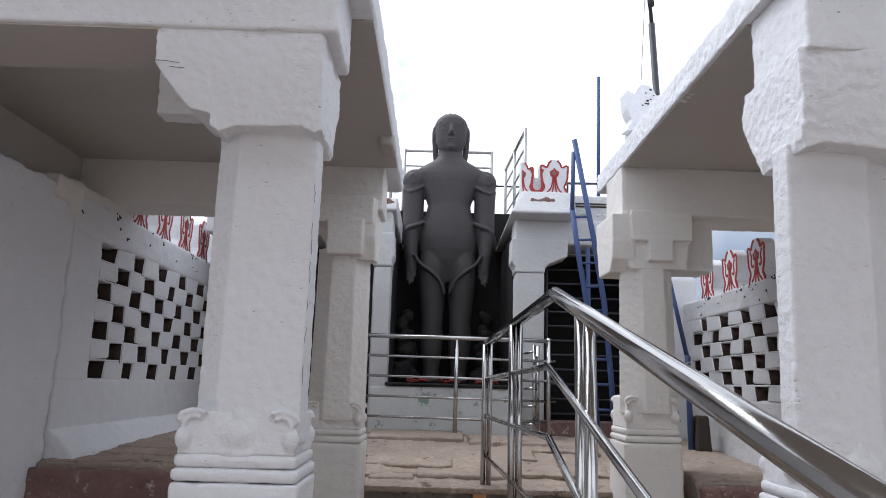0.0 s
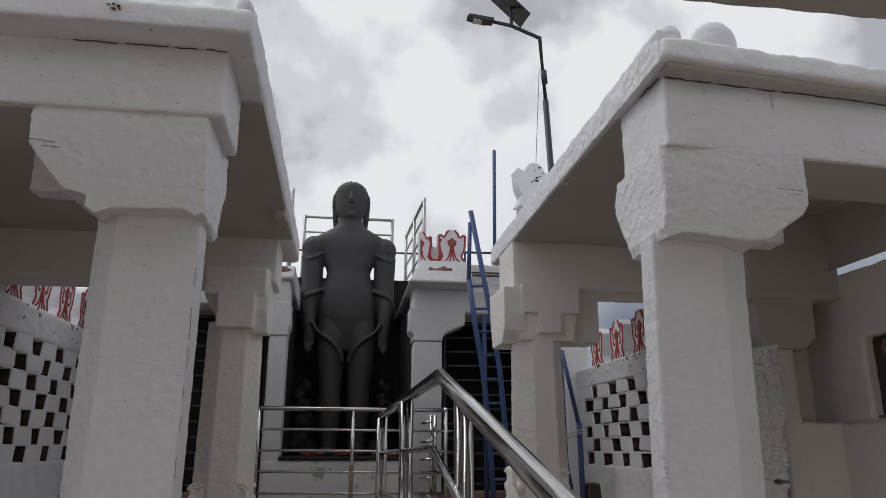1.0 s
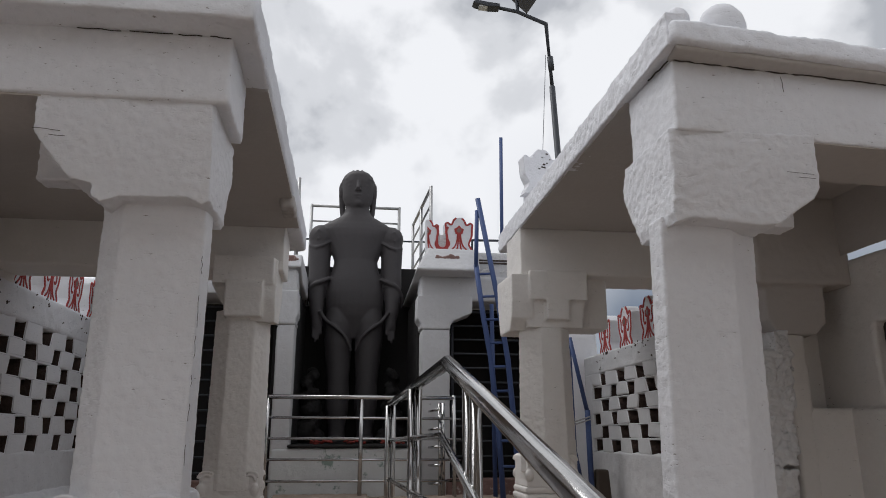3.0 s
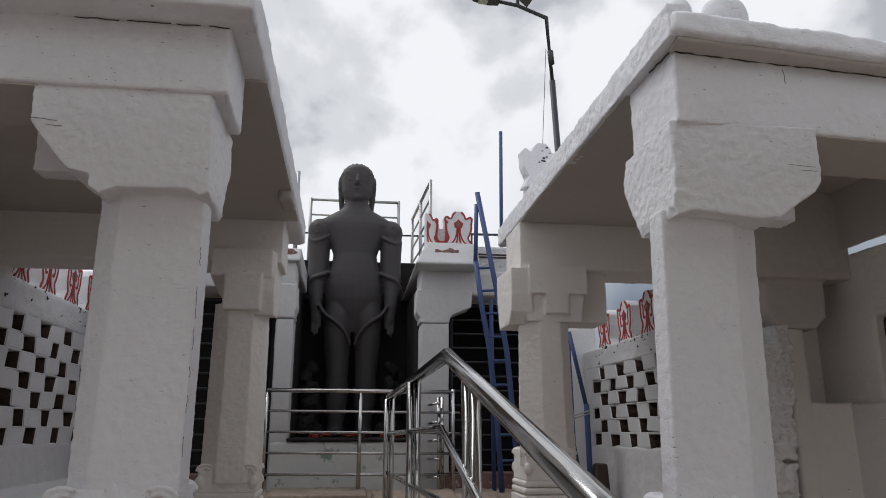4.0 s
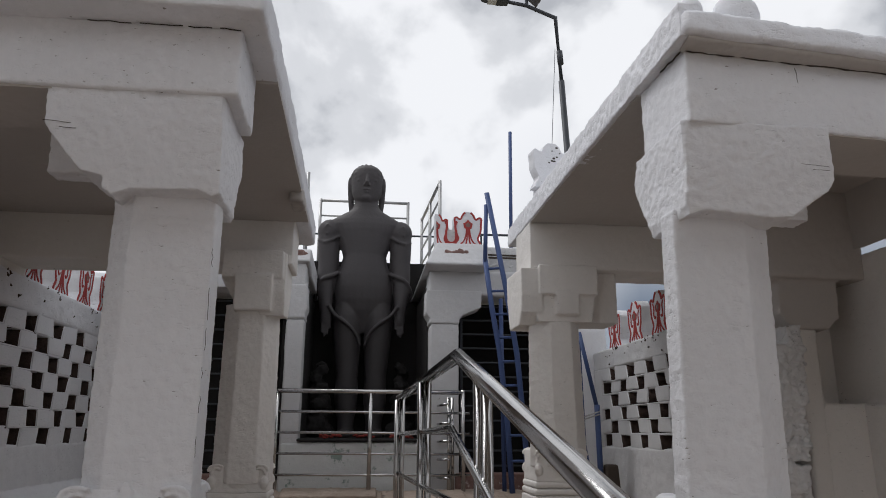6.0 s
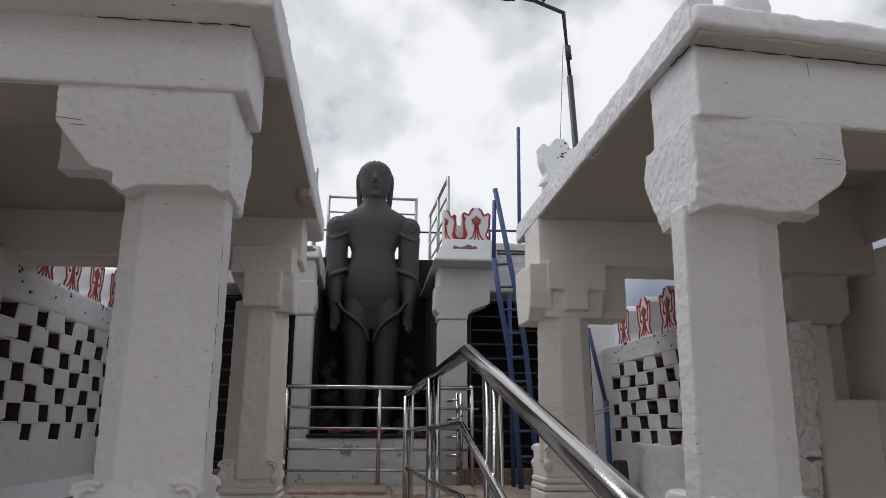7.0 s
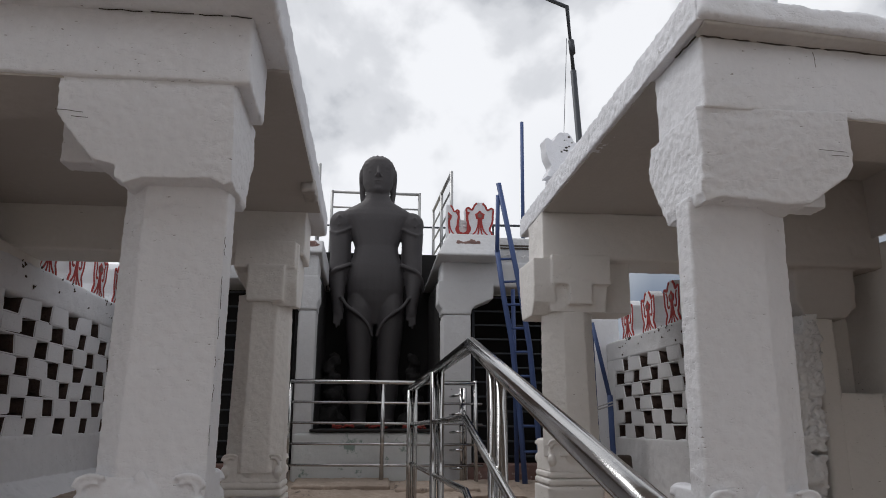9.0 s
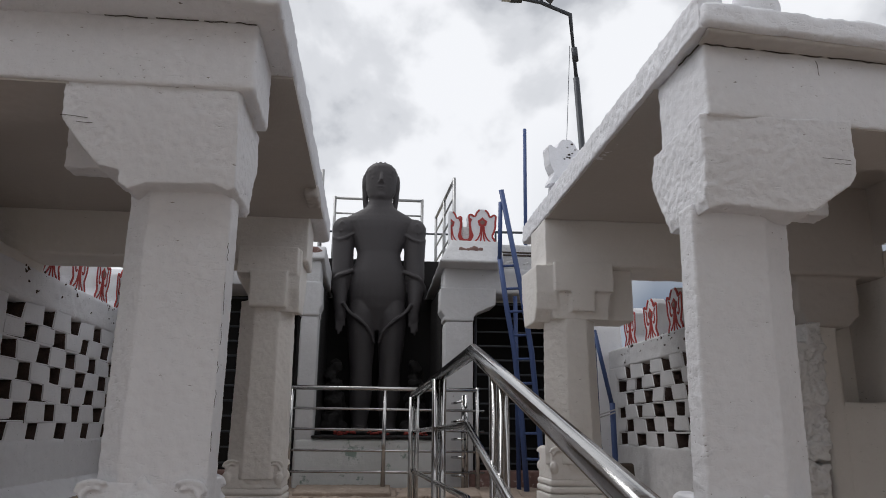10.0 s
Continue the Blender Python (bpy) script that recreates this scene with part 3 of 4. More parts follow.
# ---- lattice walls of whitewashed brick ----
def lattice_wall(name, x, face, y0, y1, base, top, rows, first, pitch, unit, cols, lime):
    """A low wall with a chequer of open brick holes. face: +1 looks to +x, -1 to -x."""
    th = 0.24 * face
    w = tagged(new(name), "whitewashed brick lattice wall with chequered square openings", "lattice wall", kind="structure")
    xs = sorted((x, x - th))
    z0, z1 = first, first + rows * pitch
    ya, yb = cols[0], cols[0] + cols[1] * unit
    for nm, a in (("wall_base", (y0, y1, base, z0 + 0.012)), ("wall_top", (y0, y1, z1 - 0.014, top)), ("wall_end", (y0, ya, z0 - 0.01, z1 + 0.01)), ("wall_end", (yb, y1, z0 - 0.01, z1 + 0.01))):
        hewn(part(nm, box(bmesh.new(), xs[0], xs[1], *a), lime, w), 0.025, 0.022, 0.009)
    # Added sheet closes the openings and darkens them as shade would.
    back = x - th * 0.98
    part("backing", box(bmesh.new(), *sorted((back, back - 0.05 * face)), y0, y1, z0 - 0.05, z1 + 0.05), BRICKRED, w, "added near-black sheet behind the holes, standing for their shade")
    rng = random.Random(5)
    # a few shapes of brick, each with a limewashed face and bare sides dimmed for hole shade
    shapes = []
    for k in range(9):
        bm = bmesh.new()
        gy, gz = unit * 0.12, 0.003
        box(bm, *xs, -unit / 2 - gy, unit / 2 + gy, -pitch / 2 - gz, pitch / 2 + gz)
        for v in bm.verts:
            v.co += Vector((0, rng.uniform(-0.032, 0.032), rng.uniform(-0.011, 0.011)))
        bmesh.ops.bevel(bm, geom=bm.edges[:], offset=0.009, segments=2, affect="EDGES")
        for f in bm.faces:
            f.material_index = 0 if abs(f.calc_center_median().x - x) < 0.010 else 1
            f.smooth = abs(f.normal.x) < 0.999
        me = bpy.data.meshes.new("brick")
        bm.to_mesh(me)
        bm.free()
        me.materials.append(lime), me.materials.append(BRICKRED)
        shapes.append(me)
    for r in range(rows):
        for c in range(cols[1]):
            if (r + c) % 2 == 0:
                continue
            ob = new("brick", rng.choice(shapes))
            ob.parent = w
            ob.location = (rng.uniform(-0.006, 0.005), ya + (c + 0.5) * unit + rng.uniform(-0.012, 0.012), first + (r + 0.5) * pitch + rng.uniform(-0.006, 0.006))
            ob.rotation_euler = (radians(rng.uniform(-2.2, 2.2)), 0, radians(rng.uniform(-0.6, 0.6)))
    # lime mortar in the joints where bricks of two courses overlap, and dark liners at both ends for hole shade
    bm = bmesh.new()
    face_x = x - 0.004 * face
    for r in range(rows - 1):
        z = first + (r + 1) * pitch
        for c in range(cols[1]):
            y = ya + (c + 0.5) * unit
            box(bm, *sorted((face_x + rng.uniform(-0.004, 0.003), x - th)), max(ya, y - unit * 0.52), min(yb, y + unit * 0.52), z - rng.uniform(0.004, 0.009), z + rng.uniform(0.004, 0.009))
    part("mortar", bevelled(bm, 0.004, 1), lime, w)
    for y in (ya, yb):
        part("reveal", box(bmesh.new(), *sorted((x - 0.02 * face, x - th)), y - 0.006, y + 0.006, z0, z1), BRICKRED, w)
    # limewash flaked off along the upper edge
    bm = bmesh.new()
    for k in range(30):
        y, z = rng.uniform(y0, y1), top - 0.015 - 0.16 * rng.random() ** 2
        for j in range(rng.randint(1, 4)):
            c = (x + 0.004 * face, y + rng.uniform(-0.02, 0.02), z + rng.uniform(-0.012, 0.012))
            ball(bm, c, rng.uniform(0.004, 0.011), (0.5, rng.uniform(0.7, 1.7), rng.uniform(0.4, 1.0)), (rng.uniform(-60, 60), 0, 0), u=7, v=5)
    part("flaked_edge", bm, BRICKRED, w, "bare reddish scars in the limewash")
    return w


lattice_wall("lattice_wall_west", -2.09, 1, 5.09, 8.8, -0.45, 1.67, 7, 0.423, 0.142, 0.256, (5.52, 11), WHITE)
lattice_wall("lattice_wall_east", 2.85, -1, 4.9, 7.6, -0.30, 1.34, 6, 0.40, 0.124, 0.218, (5.42, 9), GREYWASH)


# ---- stair handrail and the fence before the shrine ----
def handrail():
    h = thing("handrail", "polished stainless steel stair handrail with round bars", "handrail")
    bend, end, drop = 3.35, -1.25, 0.2385
    for z, far_z, r, nm in ((0.847, 0.785, 0.029, "top_rail"), (0.55, 0.52, 0.0145, "bar"), (0.27, 0.235, 0.0145, "bar"), (-0.03, -0.055, 0.0145, "bar")):
        x = 0.818 if r > 0.02 else 0.79
        path = [(0.735, 5.96, far_z), (x, bend, z), (x - 0.003, end, z - drop * (bend - end))]
        part(nm, tube(bmesh.new(), path, r, 20), STEEL, h, smooth=True)
    # posts: pairs of tubes above, single ones down the flight
    for y, foot, pair in ((5.92, -0.27, True), (4.45, -0.62, True), (2.84, -0.95, False), (2.70, -0.95, False), (0.2, -1.06, False), (-1.0, -1.06, False)):
        k = (5.96 - y) / (5.96 - bend)
        top = (0.785 + 0.062 * k if y > bend else 0.847 - drop * (bend - y)) - 0.015
        px = 0.735 + 0.083 * k if y > bend else 0.816
        for dx in ((-0.021, 0.021) if pair else (0.0,)):
            part("post", tube(bmesh.new(), [(px + dx, y, foot), (px + dx, y, top)], 0.019 if pair else 0.021, 14), STEEL, h, smooth=True)
    return h


handrail()


def fence():
    f = thing("fence", "stainless steel tube fence before the shrine", "fence")
    y = 7.35
    part("top_rail", tube(bmesh.new(), [(-0.33, y, 0.91), (1.45, y, 0.905)], 0.021, 14), STEEL, f, smooth=True)
    for z in (0.72, 0.53, 0.34, 0.15):
        part("bar", tube(bmesh.new(), [(-0.335, y, z), (1.50, y, z - 0.01)], 0.0125, 10), STEEL, f, smooth=True)
    for px, r, top in ((-0.325, 0.014, 0.90), (0.545, 0.021, 0.89), (1.435, 0.021, 0.93)):
        part("post", tube(bmesh.new(), [(px, y, -0.02), (px, y, top)], r, 12), STEEL, f, smooth=True)
    # return towards the shrine
    for z in (0.80, 0.62, 0.45, 0.28, 0.11):
        part("bar", tube(bmesh.new(), [(1.30, y, z), (1.16, 8.0, z - 0.02)], 0.0125, 10), STEEL, f, smooth=True)
    for px, py in ((1.30, 7.38), (1.34, 7.42), (1.20, 7.8)):
        part("post", tube(bmesh.new(), [(px, py, -0.02), (px, py, 0.86)], 0.017, 12), STEEL, f, smooth=True)
    return f


fence()


# ---- the shrine recess, its plinth and flanking rooms ----
def wall(name, label, mat, *dims, rough=0.0):
    ob = part(name, bevelled(box(bmesh.new(), *dims), 0.008, 1), mat)
    if rough:
        hewn(ob, 0.03, rough, 0.006)
    return tagged(ob, label, "wall", kind="structure")


wall("shrine_plinth", "pale limewashed plinth with green stains under the statue", PALEGREEN, -0.30, 1.13, 7.55, 9.30, -0.05, 0.44, rough=0.014)
# Ledge and walls coloured near-black for the shade of recess and rooms.
wall("shrine_floor", "near-black stone ledge of the shrine", BLACK, -0.15, 1.14, 7.53, 9.29, 0.442, 0.47)
wall("shrine_wall_north", "near-black wall behind the statue, recess shade in its colour", BLACK, -0.5, 1.6, 9.30, 9.6, 0.0, 2.64)
wall("shrine_wall_west", "near-black side wall of the shrine, recess shade in its colour", BLACK, -0.36, -0.145, 7.74, 9.34, 0.47, 2.09)
wall("shrine_wall_east", "near-black side wall of the shrine, recess shade in its colour", BLACK, 1.135, 1.36, 7.98, 9.34, 0.0, 2.09)
wall("room_wall_west", "near-black rear wall of the side room, indoor shade in its colour", BLACK, -2.05, -0.36, 9.1, 9.28, 0.0, 2.09)
wall("room_wall_east", "near-black rear wall of the side room, indoor shade in its colour", BLACK, 1.36, 3.1, 9.1, 9.28, 0.0, 2.09)
wall("room_wall_side", "near-black side wall of the side room, indoor shade in its colour", BLACK, 2.9, 3.1, 7.96, 9.09, 0.0, 2.09)


def side_room(sgn):
    """A flat-roofed room beside the shrine: pier with bracket, lintel, cornice and parapet course."""
    s = thing("side_room", "whitewashed flat-roofed stone room with a dark open front", "room", "rooms beside the shrine")
    west = sgn < 0

    pier = (-0.315, -0.14) if west else (1.15, 1.44)
    front = 7.56 if west else 7.68
    # Grey wash on these fronts carries the shade under the roof slab.
    hewn(part("pier", box(bmesh.new(), *pier, front, front + 0.30, -0.05, 1.62), GREYWASH, s), 0.02, 0.008, 0.004)
    bm = bmesh.new()
    a, b = pier
    box(bm, a - 0.012, b + 0.012, front - 0.012, front + 0.312, 1.625, 1.66)
    cap = [(a - 0.045, 1.98), (a - 0.05, 1.74), (a, 1.66), (b, 1.66), (b + 0.05, 1.72), (b + 0.24, 1.80), (b + 0.25, 1.98)]
    if west:
        cap = [(a - 0.25, 1.98), (a - 0.24, 1.80), (a, 1.66), (b, 1.66), (b + 0.03, 1.74), (b + 0.02, 1.98)]
    prism(bm, cap, "y", front - 0.01, front + 0.30)
    hewn(part("bracket", bm, GREYWASH, s), 0.014, 0.006, 0.004)
    x0, x1 = (-2.05, -0.135) if west else (1.135, 3.1)
    hewn(part("lintel", box(bmesh.new(), x0, x1, front, front + 0.36, 1.93, 2.20), GREYWASH, s), 0.022, 0.01, 0.004)
    # heavy roof slab whose face slopes back, open underneath
    if west:
        bm = prism(bmesh.new(), [(7.50, 2.21), (7.60, 2.36), (9.6, 2.36), (9.6, 2.12), (7.9, 2.12)], "x", -2.06, -0.10)
    else:
        bm = bmesh.new()
        lo = [bm.verts.new(c) for c in ((1.06, 7.40, 2.195), (1.73, 7.40, 2.195), (1.74, 9.6, 2.13), (1.06, 9.6, 2.13))]
        hi = [bm.verts.new(c) for c in ((1.20, 7.60, 2.475), (1.73, 7.60, 2.475), (1.73, 9.6, 2.475), (1.20, 9.6, 2.475))]
        bm.faces.new(lo[::-1]), bm.faces.new(hi)
        for i in range(4):
            bm.faces.new((lo[i], lo[(i + 1) % 4], hi[(i + 1) % 4], hi[i]))
        box(bm, 1.70, 3.1, 7.70, 9.6, 2.13, 2.36)
    hewn(part("roof_slab", bm, GREYWASH, s), 0.016, 0.008, 0.005)
    if not west:
        hewn(part("parapet_course", box(bmesh.new(), 1.735, 3.05, 7.80, 8.0, 2.35, 2.50), WORN, s), 0.016, 0.01, 0.006)
        for z, y in ((2.40, 7.79), (2.345, 7.69)):
            part("string_course", bevelled(box(bmesh.new(), 1.735, 3.05, y, y + 0.06, z, z + 0.018), 0.003, 1), DARKWOOD, s)
        rng = random.Random(21)
        bm = bmesh.new()
        for k in range(40):
            ball(bm, (rng.uniform(1.78, 2.4), 7.70, rng.uniform(2.25, 2.32)), rng.uniform(0.012, 0.024), (1.2, 0.4, 0.8), u=7, v=5)
        hewn(part("carved_frieze", bm, WORN, s, "weathered carved frieze"), 0.009, 0.004, 0.004)
    # worn relief on the course, patches of flaked paint
    bm = bmesh.new()
    rng = random.Random(7 if west else 8)
    c = -0.2 if west else 1.41
    for k in range(34):
        a = rng.uniform(0, 2 * math.pi)
        r = rng.uniform(0.2, 1)
        ball(bm, (c + math.cos(a) * r * (0.06 if west else 0.15), (7.555 if west else 7.515), (2.29 if west else 2.345) + math.sin(a) * r * 0.045), rng.uniform(0.014, 0.027), (1.3, 0.5, 0.8), u=8, v=6)
    hewn(part("relief", bm, REDROCK, s, "worn carved relief with traces of red"), 0.008, 0.004, 0.004)
    # slatted grille across the open front
    g0, g1 = (-2.0, -0.40) if west else (1.50, 3.0)
    grille = part("grille", tube(bmesh.new(), [(g0, 7.9, 0.1), (g0, 7.9, 1.93)], 0.014, 8), POLE, s)
    for k in range(12):
        part("grille_bar", tube(bmesh.new(), [(g0, 7.9, 0.2 + k * 0.15), (g1, 7.9, 0.2 + k * 0.15)], 0.010, 8), POLE, grille)
    part("threshold", bevelled(box(bmesh.new(), g0 - 0.1, g1, 7.62, 7.86, -0.03, 0.14), 0.015), REDROCK, s)
    return s


side_room(-1)
side_room(1)


# ---- the statue: one plain mesh ----
def statue():
    bm = bmesh.new()
    cx, cy = 0.455, 8.86

    def loft(levels, ox=0.0, oy=0.0):
        rings = []
        for z, a, b, *off in levels:
            dx, dy = off if off else (0, 0)
            rings.append([bm.verts.new((cx + ox + dx + a * math.copysign(abs(math.cos(t)) ** 0.9, math.cos(t)), cy + oy + dy + b * math.sin(t), z))
                          for t in (2 * math.pi * j / 28 for j in range(28))])
        for p, q in zip(rings, rings[1:]):
            for j in range(28):
                bm.faces.new((p[j], p[(j + 1) % 28], q[(j + 1) % 28], q[j]))
        bm.faces.new(rings[0][::-1]), bm.faces.new(rings[-1])

    loft([(1.66, 0.16, 0.08), (1.80, 0.27, 0.13), (1.92, 0.325, 0.178), (2.05, 0.338, 0.208), (2.20, 0.34, 0.22), (2.35, 0.325, 0.22), (2.50, 0.278, 0.21), (2.60, 0.262, 0.20), (2.70, 0.295, 0.203),
          (2.82, 0.345, 0.212), (2.91, 0.40, 0.216), (2.98, 0.445, 0.208), (3.04, 0.425, 0.19), (3.08, 0.365, 0.174), (3.12, 0.295, 0.162), (3.16, 0.222, 0.15), (3.20, 0.172, 0.143), (3.25, 0.15, 0.138), (3.36, 0.14, 0.135)])
    # head and ears, a cap of waved hair
    loft([(3.27, 0.10, 0.11, 0, -0.05), (3.31, 0.145, 0.15, 0, -0.03), (3.40, 0.182, 0.182, 0, -0.01), (3.52, 0.197, 0.20), (3.62, 0.20, 0.205), (3.69, 0.182, 0.192), (3.74, 0.13, 0.14), (3.765, 0.05, 0.06)])
    for k in range(6):
        z = 3.60 + 0.031 * k
        rr = 0.212 * math.sqrt(max(0.05, 1 - ((z - 3.56) / 0.215) ** 2))
        m = max(6, int(2 * math.pi * rr / 0.062))
        for j in range(m):
            a = 2 * math.pi * (j + 0.5 * (k % 2)) / m
            if math.sin(a) < -0.2 and z < 3.655 - 0.05 * abs(math.cos(a)):
                continue
            ball(bm, (cx + math.cos(a) * rr * 0.95, cy + math.sin(a) * rr * 0.97, z), 0.023, u=8, v=6)
    for sx in (-1, 1):
        ball(bm, (cx + sx * 0.208, cy + 0.02, 3.53), 0.055, (0.55, 0.9, 1.9))
        tube(bm, [(cx + sx * 0.205, cy + 0.04, 3.50), (cx + sx * 0.19, cy + 0.06, 3.30), (cx + sx * 0.175, cy + 0.07, 3.18)], 0.036, 10)
        ball(bm, (cx + sx * 0.08, cy - 0.172, 3.53), 0.036, (1.2, 0.34, 0.36))
        tube(bm, [(cx + sx * 0.03, cy - 0.19, 3.578), (cx + sx * 0.085, cy - 0.183, 3.592), (cx + sx * 0.15, cy - 0.135, 3.575)], 0.011, 8)
        # arms close to the body, hands
        ball(bm, (cx + sx * 0.428, cy, 2.90), 0.15, (1.0, 1.0, 1.05))
        tube(bm, [(cx + sx * 0.425, cy, 2.94), (cx + sx * 0.438, cy, 2.76), (cx + sx * 0.432, cy + 0.01, 2.50), (cx + sx * 0.44, cy, 2.28)], 0.138, 20, 0.122)
        tube(bm, [(cx + sx * 0.44, cy, 2.34), (cx + sx * 0.452, cy - 0.03, 2.16), (cx + sx * 0.445, cy - 0.07, 1.98), (cx + sx * 0.435, cy - 0.085, 1.86)], 0.115, 18, 0.062)
        ball(bm, (cx + sx * 0.432, cy - 0.09, 1.82), 0.075, (0.9, 0.8, 1.4))
        for dx, dz in ((-0.05, 1.70), (-0.018, 1.63), (0.016, 1.60), (0.045, 1.65)):
            tube(bm, [(cx + sx * (0.432 + dx * 0.8), cy - 0.11, 1.80), (cx + sx * (0.428 + dx), cy - 0.125, dz)], 0.022, 8, 0.015)
        # vines: two turns on the upper arm, one under the elbow and one from the wrist over the thigh
        tube(bm, [(cx + sx * 0.31, cy - 0.10, 2.83), (cx + sx * 0.39, cy - 0.14, 2.77), (cx + sx * 0.48, cy - 0.135, 2.74), (cx + sx * 0.565, cy - 0.05, 2.78)], 0.016, 8)
        tube(bm, [(cx + sx * 0.41, cy - 0.135, 2.93), (cx + sx * 0.46, cy - 0.14, 2.96), (cx + sx * 0.51, cy - 0.11, 2.90), (cx + sx * 0.46, cy - 0.145, 2.84)], 0.014, 8)
        tube(bm, rounded([(cx + sx * 0.30, cy - 0.10, 2.38), (cx + sx * 0.37, cy - 0.13, 2.335), (cx + sx * 0.50, cy - 0.12, 2.29), (cx + sx * 0.575, cy - 0.03, 2.18), (cx + sx * 0.565, cy + 0.03, 2.06)], 1), 0.028, 10, 0.02)
        tube(bm, rounded([(cx + sx * 0.40, cy - 0.15, 1.97), (cx + sx * 0.33, cy - 0.18, 1.85), (cx + sx * 0.19, cy - 0.215, 1.76), (cx + sx * 0.07, cy - 0.205, 1.64), (cx + sx * 0.025, cy - 0.17, 1.50)], 2), 0.025, 10, 0.02)
        # leg and foot
        loft([(0.47, 0.10, 0.12, sx * 0.16, 0.02), (0.62, 0.09, 0.10, sx * 0.16, 0), (0.85, 0.13, 0.14, sx * 0.165, 0.01), (1.00, 0.135, 0.14, sx * 0.165, 0), (1.15, 0.125, 0.135, sx * 0.165, -0.01),
              (1.35, 0.143, 0.15, sx * 0.17, 0), (1.60, 0.162, 0.175, sx * 0.177, 0), (1.85, 0.172, 0.185, sx * 0.180, 0), (2.00, 0.150, 0.175, sx * 0.172, 0.01), (2.16, 0.10, 0.12, sx * 0.16, 0.03)])
        ball(bm, (cx + sx * 0.17, cy - 0.12, 0.50), 0.1, (0.95, 2.0, 0.6))
    # nose and mouth
    tube(bm, [(cx, cy - 0.195, 3.59), (cx, cy - 0.232, 3.475)], 0.018, 8, 0.03)
    ball(bm, (cx, cy - 0.212, 3.468), 0.028, (1.4, 0.8, 0.6))
    ball(bm, (cx, cy - 0.185, 3.41), 0.036, (1.4, 0.7, 0.32))
    ball(bm, (cx, cy - 0.177, 3.38), 0.034, (1.1, 0.7, 0.34))
    ball(bm, (cx, cy - 0.145, 3.315), 0.06, (1.1, 0.8, 0.7))
    ob = part("statue", bm, STATUE)
    r = ob.modifiers.new("merge", "REMESH")
    r.mode, r.voxel_size, r.use_smooth_shade = "VOXEL", 0.0095, True
    s = ob.modifiers.new("ease", "SMOOTH")
    s.factor, s.iterations = 0.5, 9
    return tagged(ob, "tall dark grey granite standing statue wound with carved vines", "statue")


statue()

# rough stone mounds at both sides of the legs
for sx in (-1, 1):
    rng = random.Random(90 + sx)
    bm = bmesh.new()
    for k in range(16):
        z = 0.53 + 0.05 * k
        ball(bm, (0.455 + sx * (0.47 + rng.uniform(-0.05, 0.05)), 8.93 + rng.uniform(-0.06, 0.06), z), 0.14 - 0.005 * k, (1.0, 0.9, 0.8), u=12, v=8)
    tagged(hewn(part("rock_mound", bm, BLACK), 0.014, 0.06, 0.02), "dark rough stone mound beside the legs of the statue", "mound", "mounds beside the statue")

# flowers laid on the ledge
rng = random.Random(3)
for x in (0.10, 0.22, 0.44, 0.55, 0.80, 0.92):
    bm = bmesh.new()
    for k in range(12):
        ball(bm, (x + rng.uniform(-0.05, 0.05), 7.60 + rng.uniform(-0.03, 0.04), 0.478 + rng.uniform(0, 0.03)), rng.uniform(0.012, 0.022), (1, 1, 0.6), u=7, v=5)
    tagged(part("flower_offering", bm, FLOWER), "small heap of red petals on the ledge", "flowers", "offerings on the ledge")


# ---- lotus-shaped parapet pieces ----
HALF = [(0.50, 0.0), (0.46, 0.10), (0.36, 0.22), (0.43, 0.33), (0.50, 0.48), (0.50, 0.66), (0.53, 0.82), (0.44, 0.86), (0.35, 0.80), (0.27, 0.80), (0.22, 0.92), (0.11, 1.0)]


def ribbon(bm, pts, w, y0, y1):
    """A flat raised band of width w along the points (x, z), between the depths y0 and y1."""
    n = len(pts)
    rails = []
    for i, p in enumerate(pts):
        a, b = Vector(pts[max(0, i - 1)]), Vector(pts[min(n - 1, i + 1)])
        d = (b - a).normalized()
        nrm = Vector((-d.y, d.x)) * w / 2
        rails.append((Vector(p) + nrm, Vector(p) - nrm))
    vs = [[bm.verts.new((q.x, y, q.y)) for q in pair for y in (y0, y1)] for pair in rails]
    for a, b in zip(vs, vs[1:]):
        for i, j in ((0, 2), (2, 3), (3, 1), (1, 0)):
            bm.faces.new((a[i], a[j], b[j], b[i]))
    bm.faces.new((vs[0][0], vs[0][1], vs[0][3], vs[0][2])), bm.faces.new((vs[-1][0], vs[-1][2], vs[-1][3], vs[-1][1]))


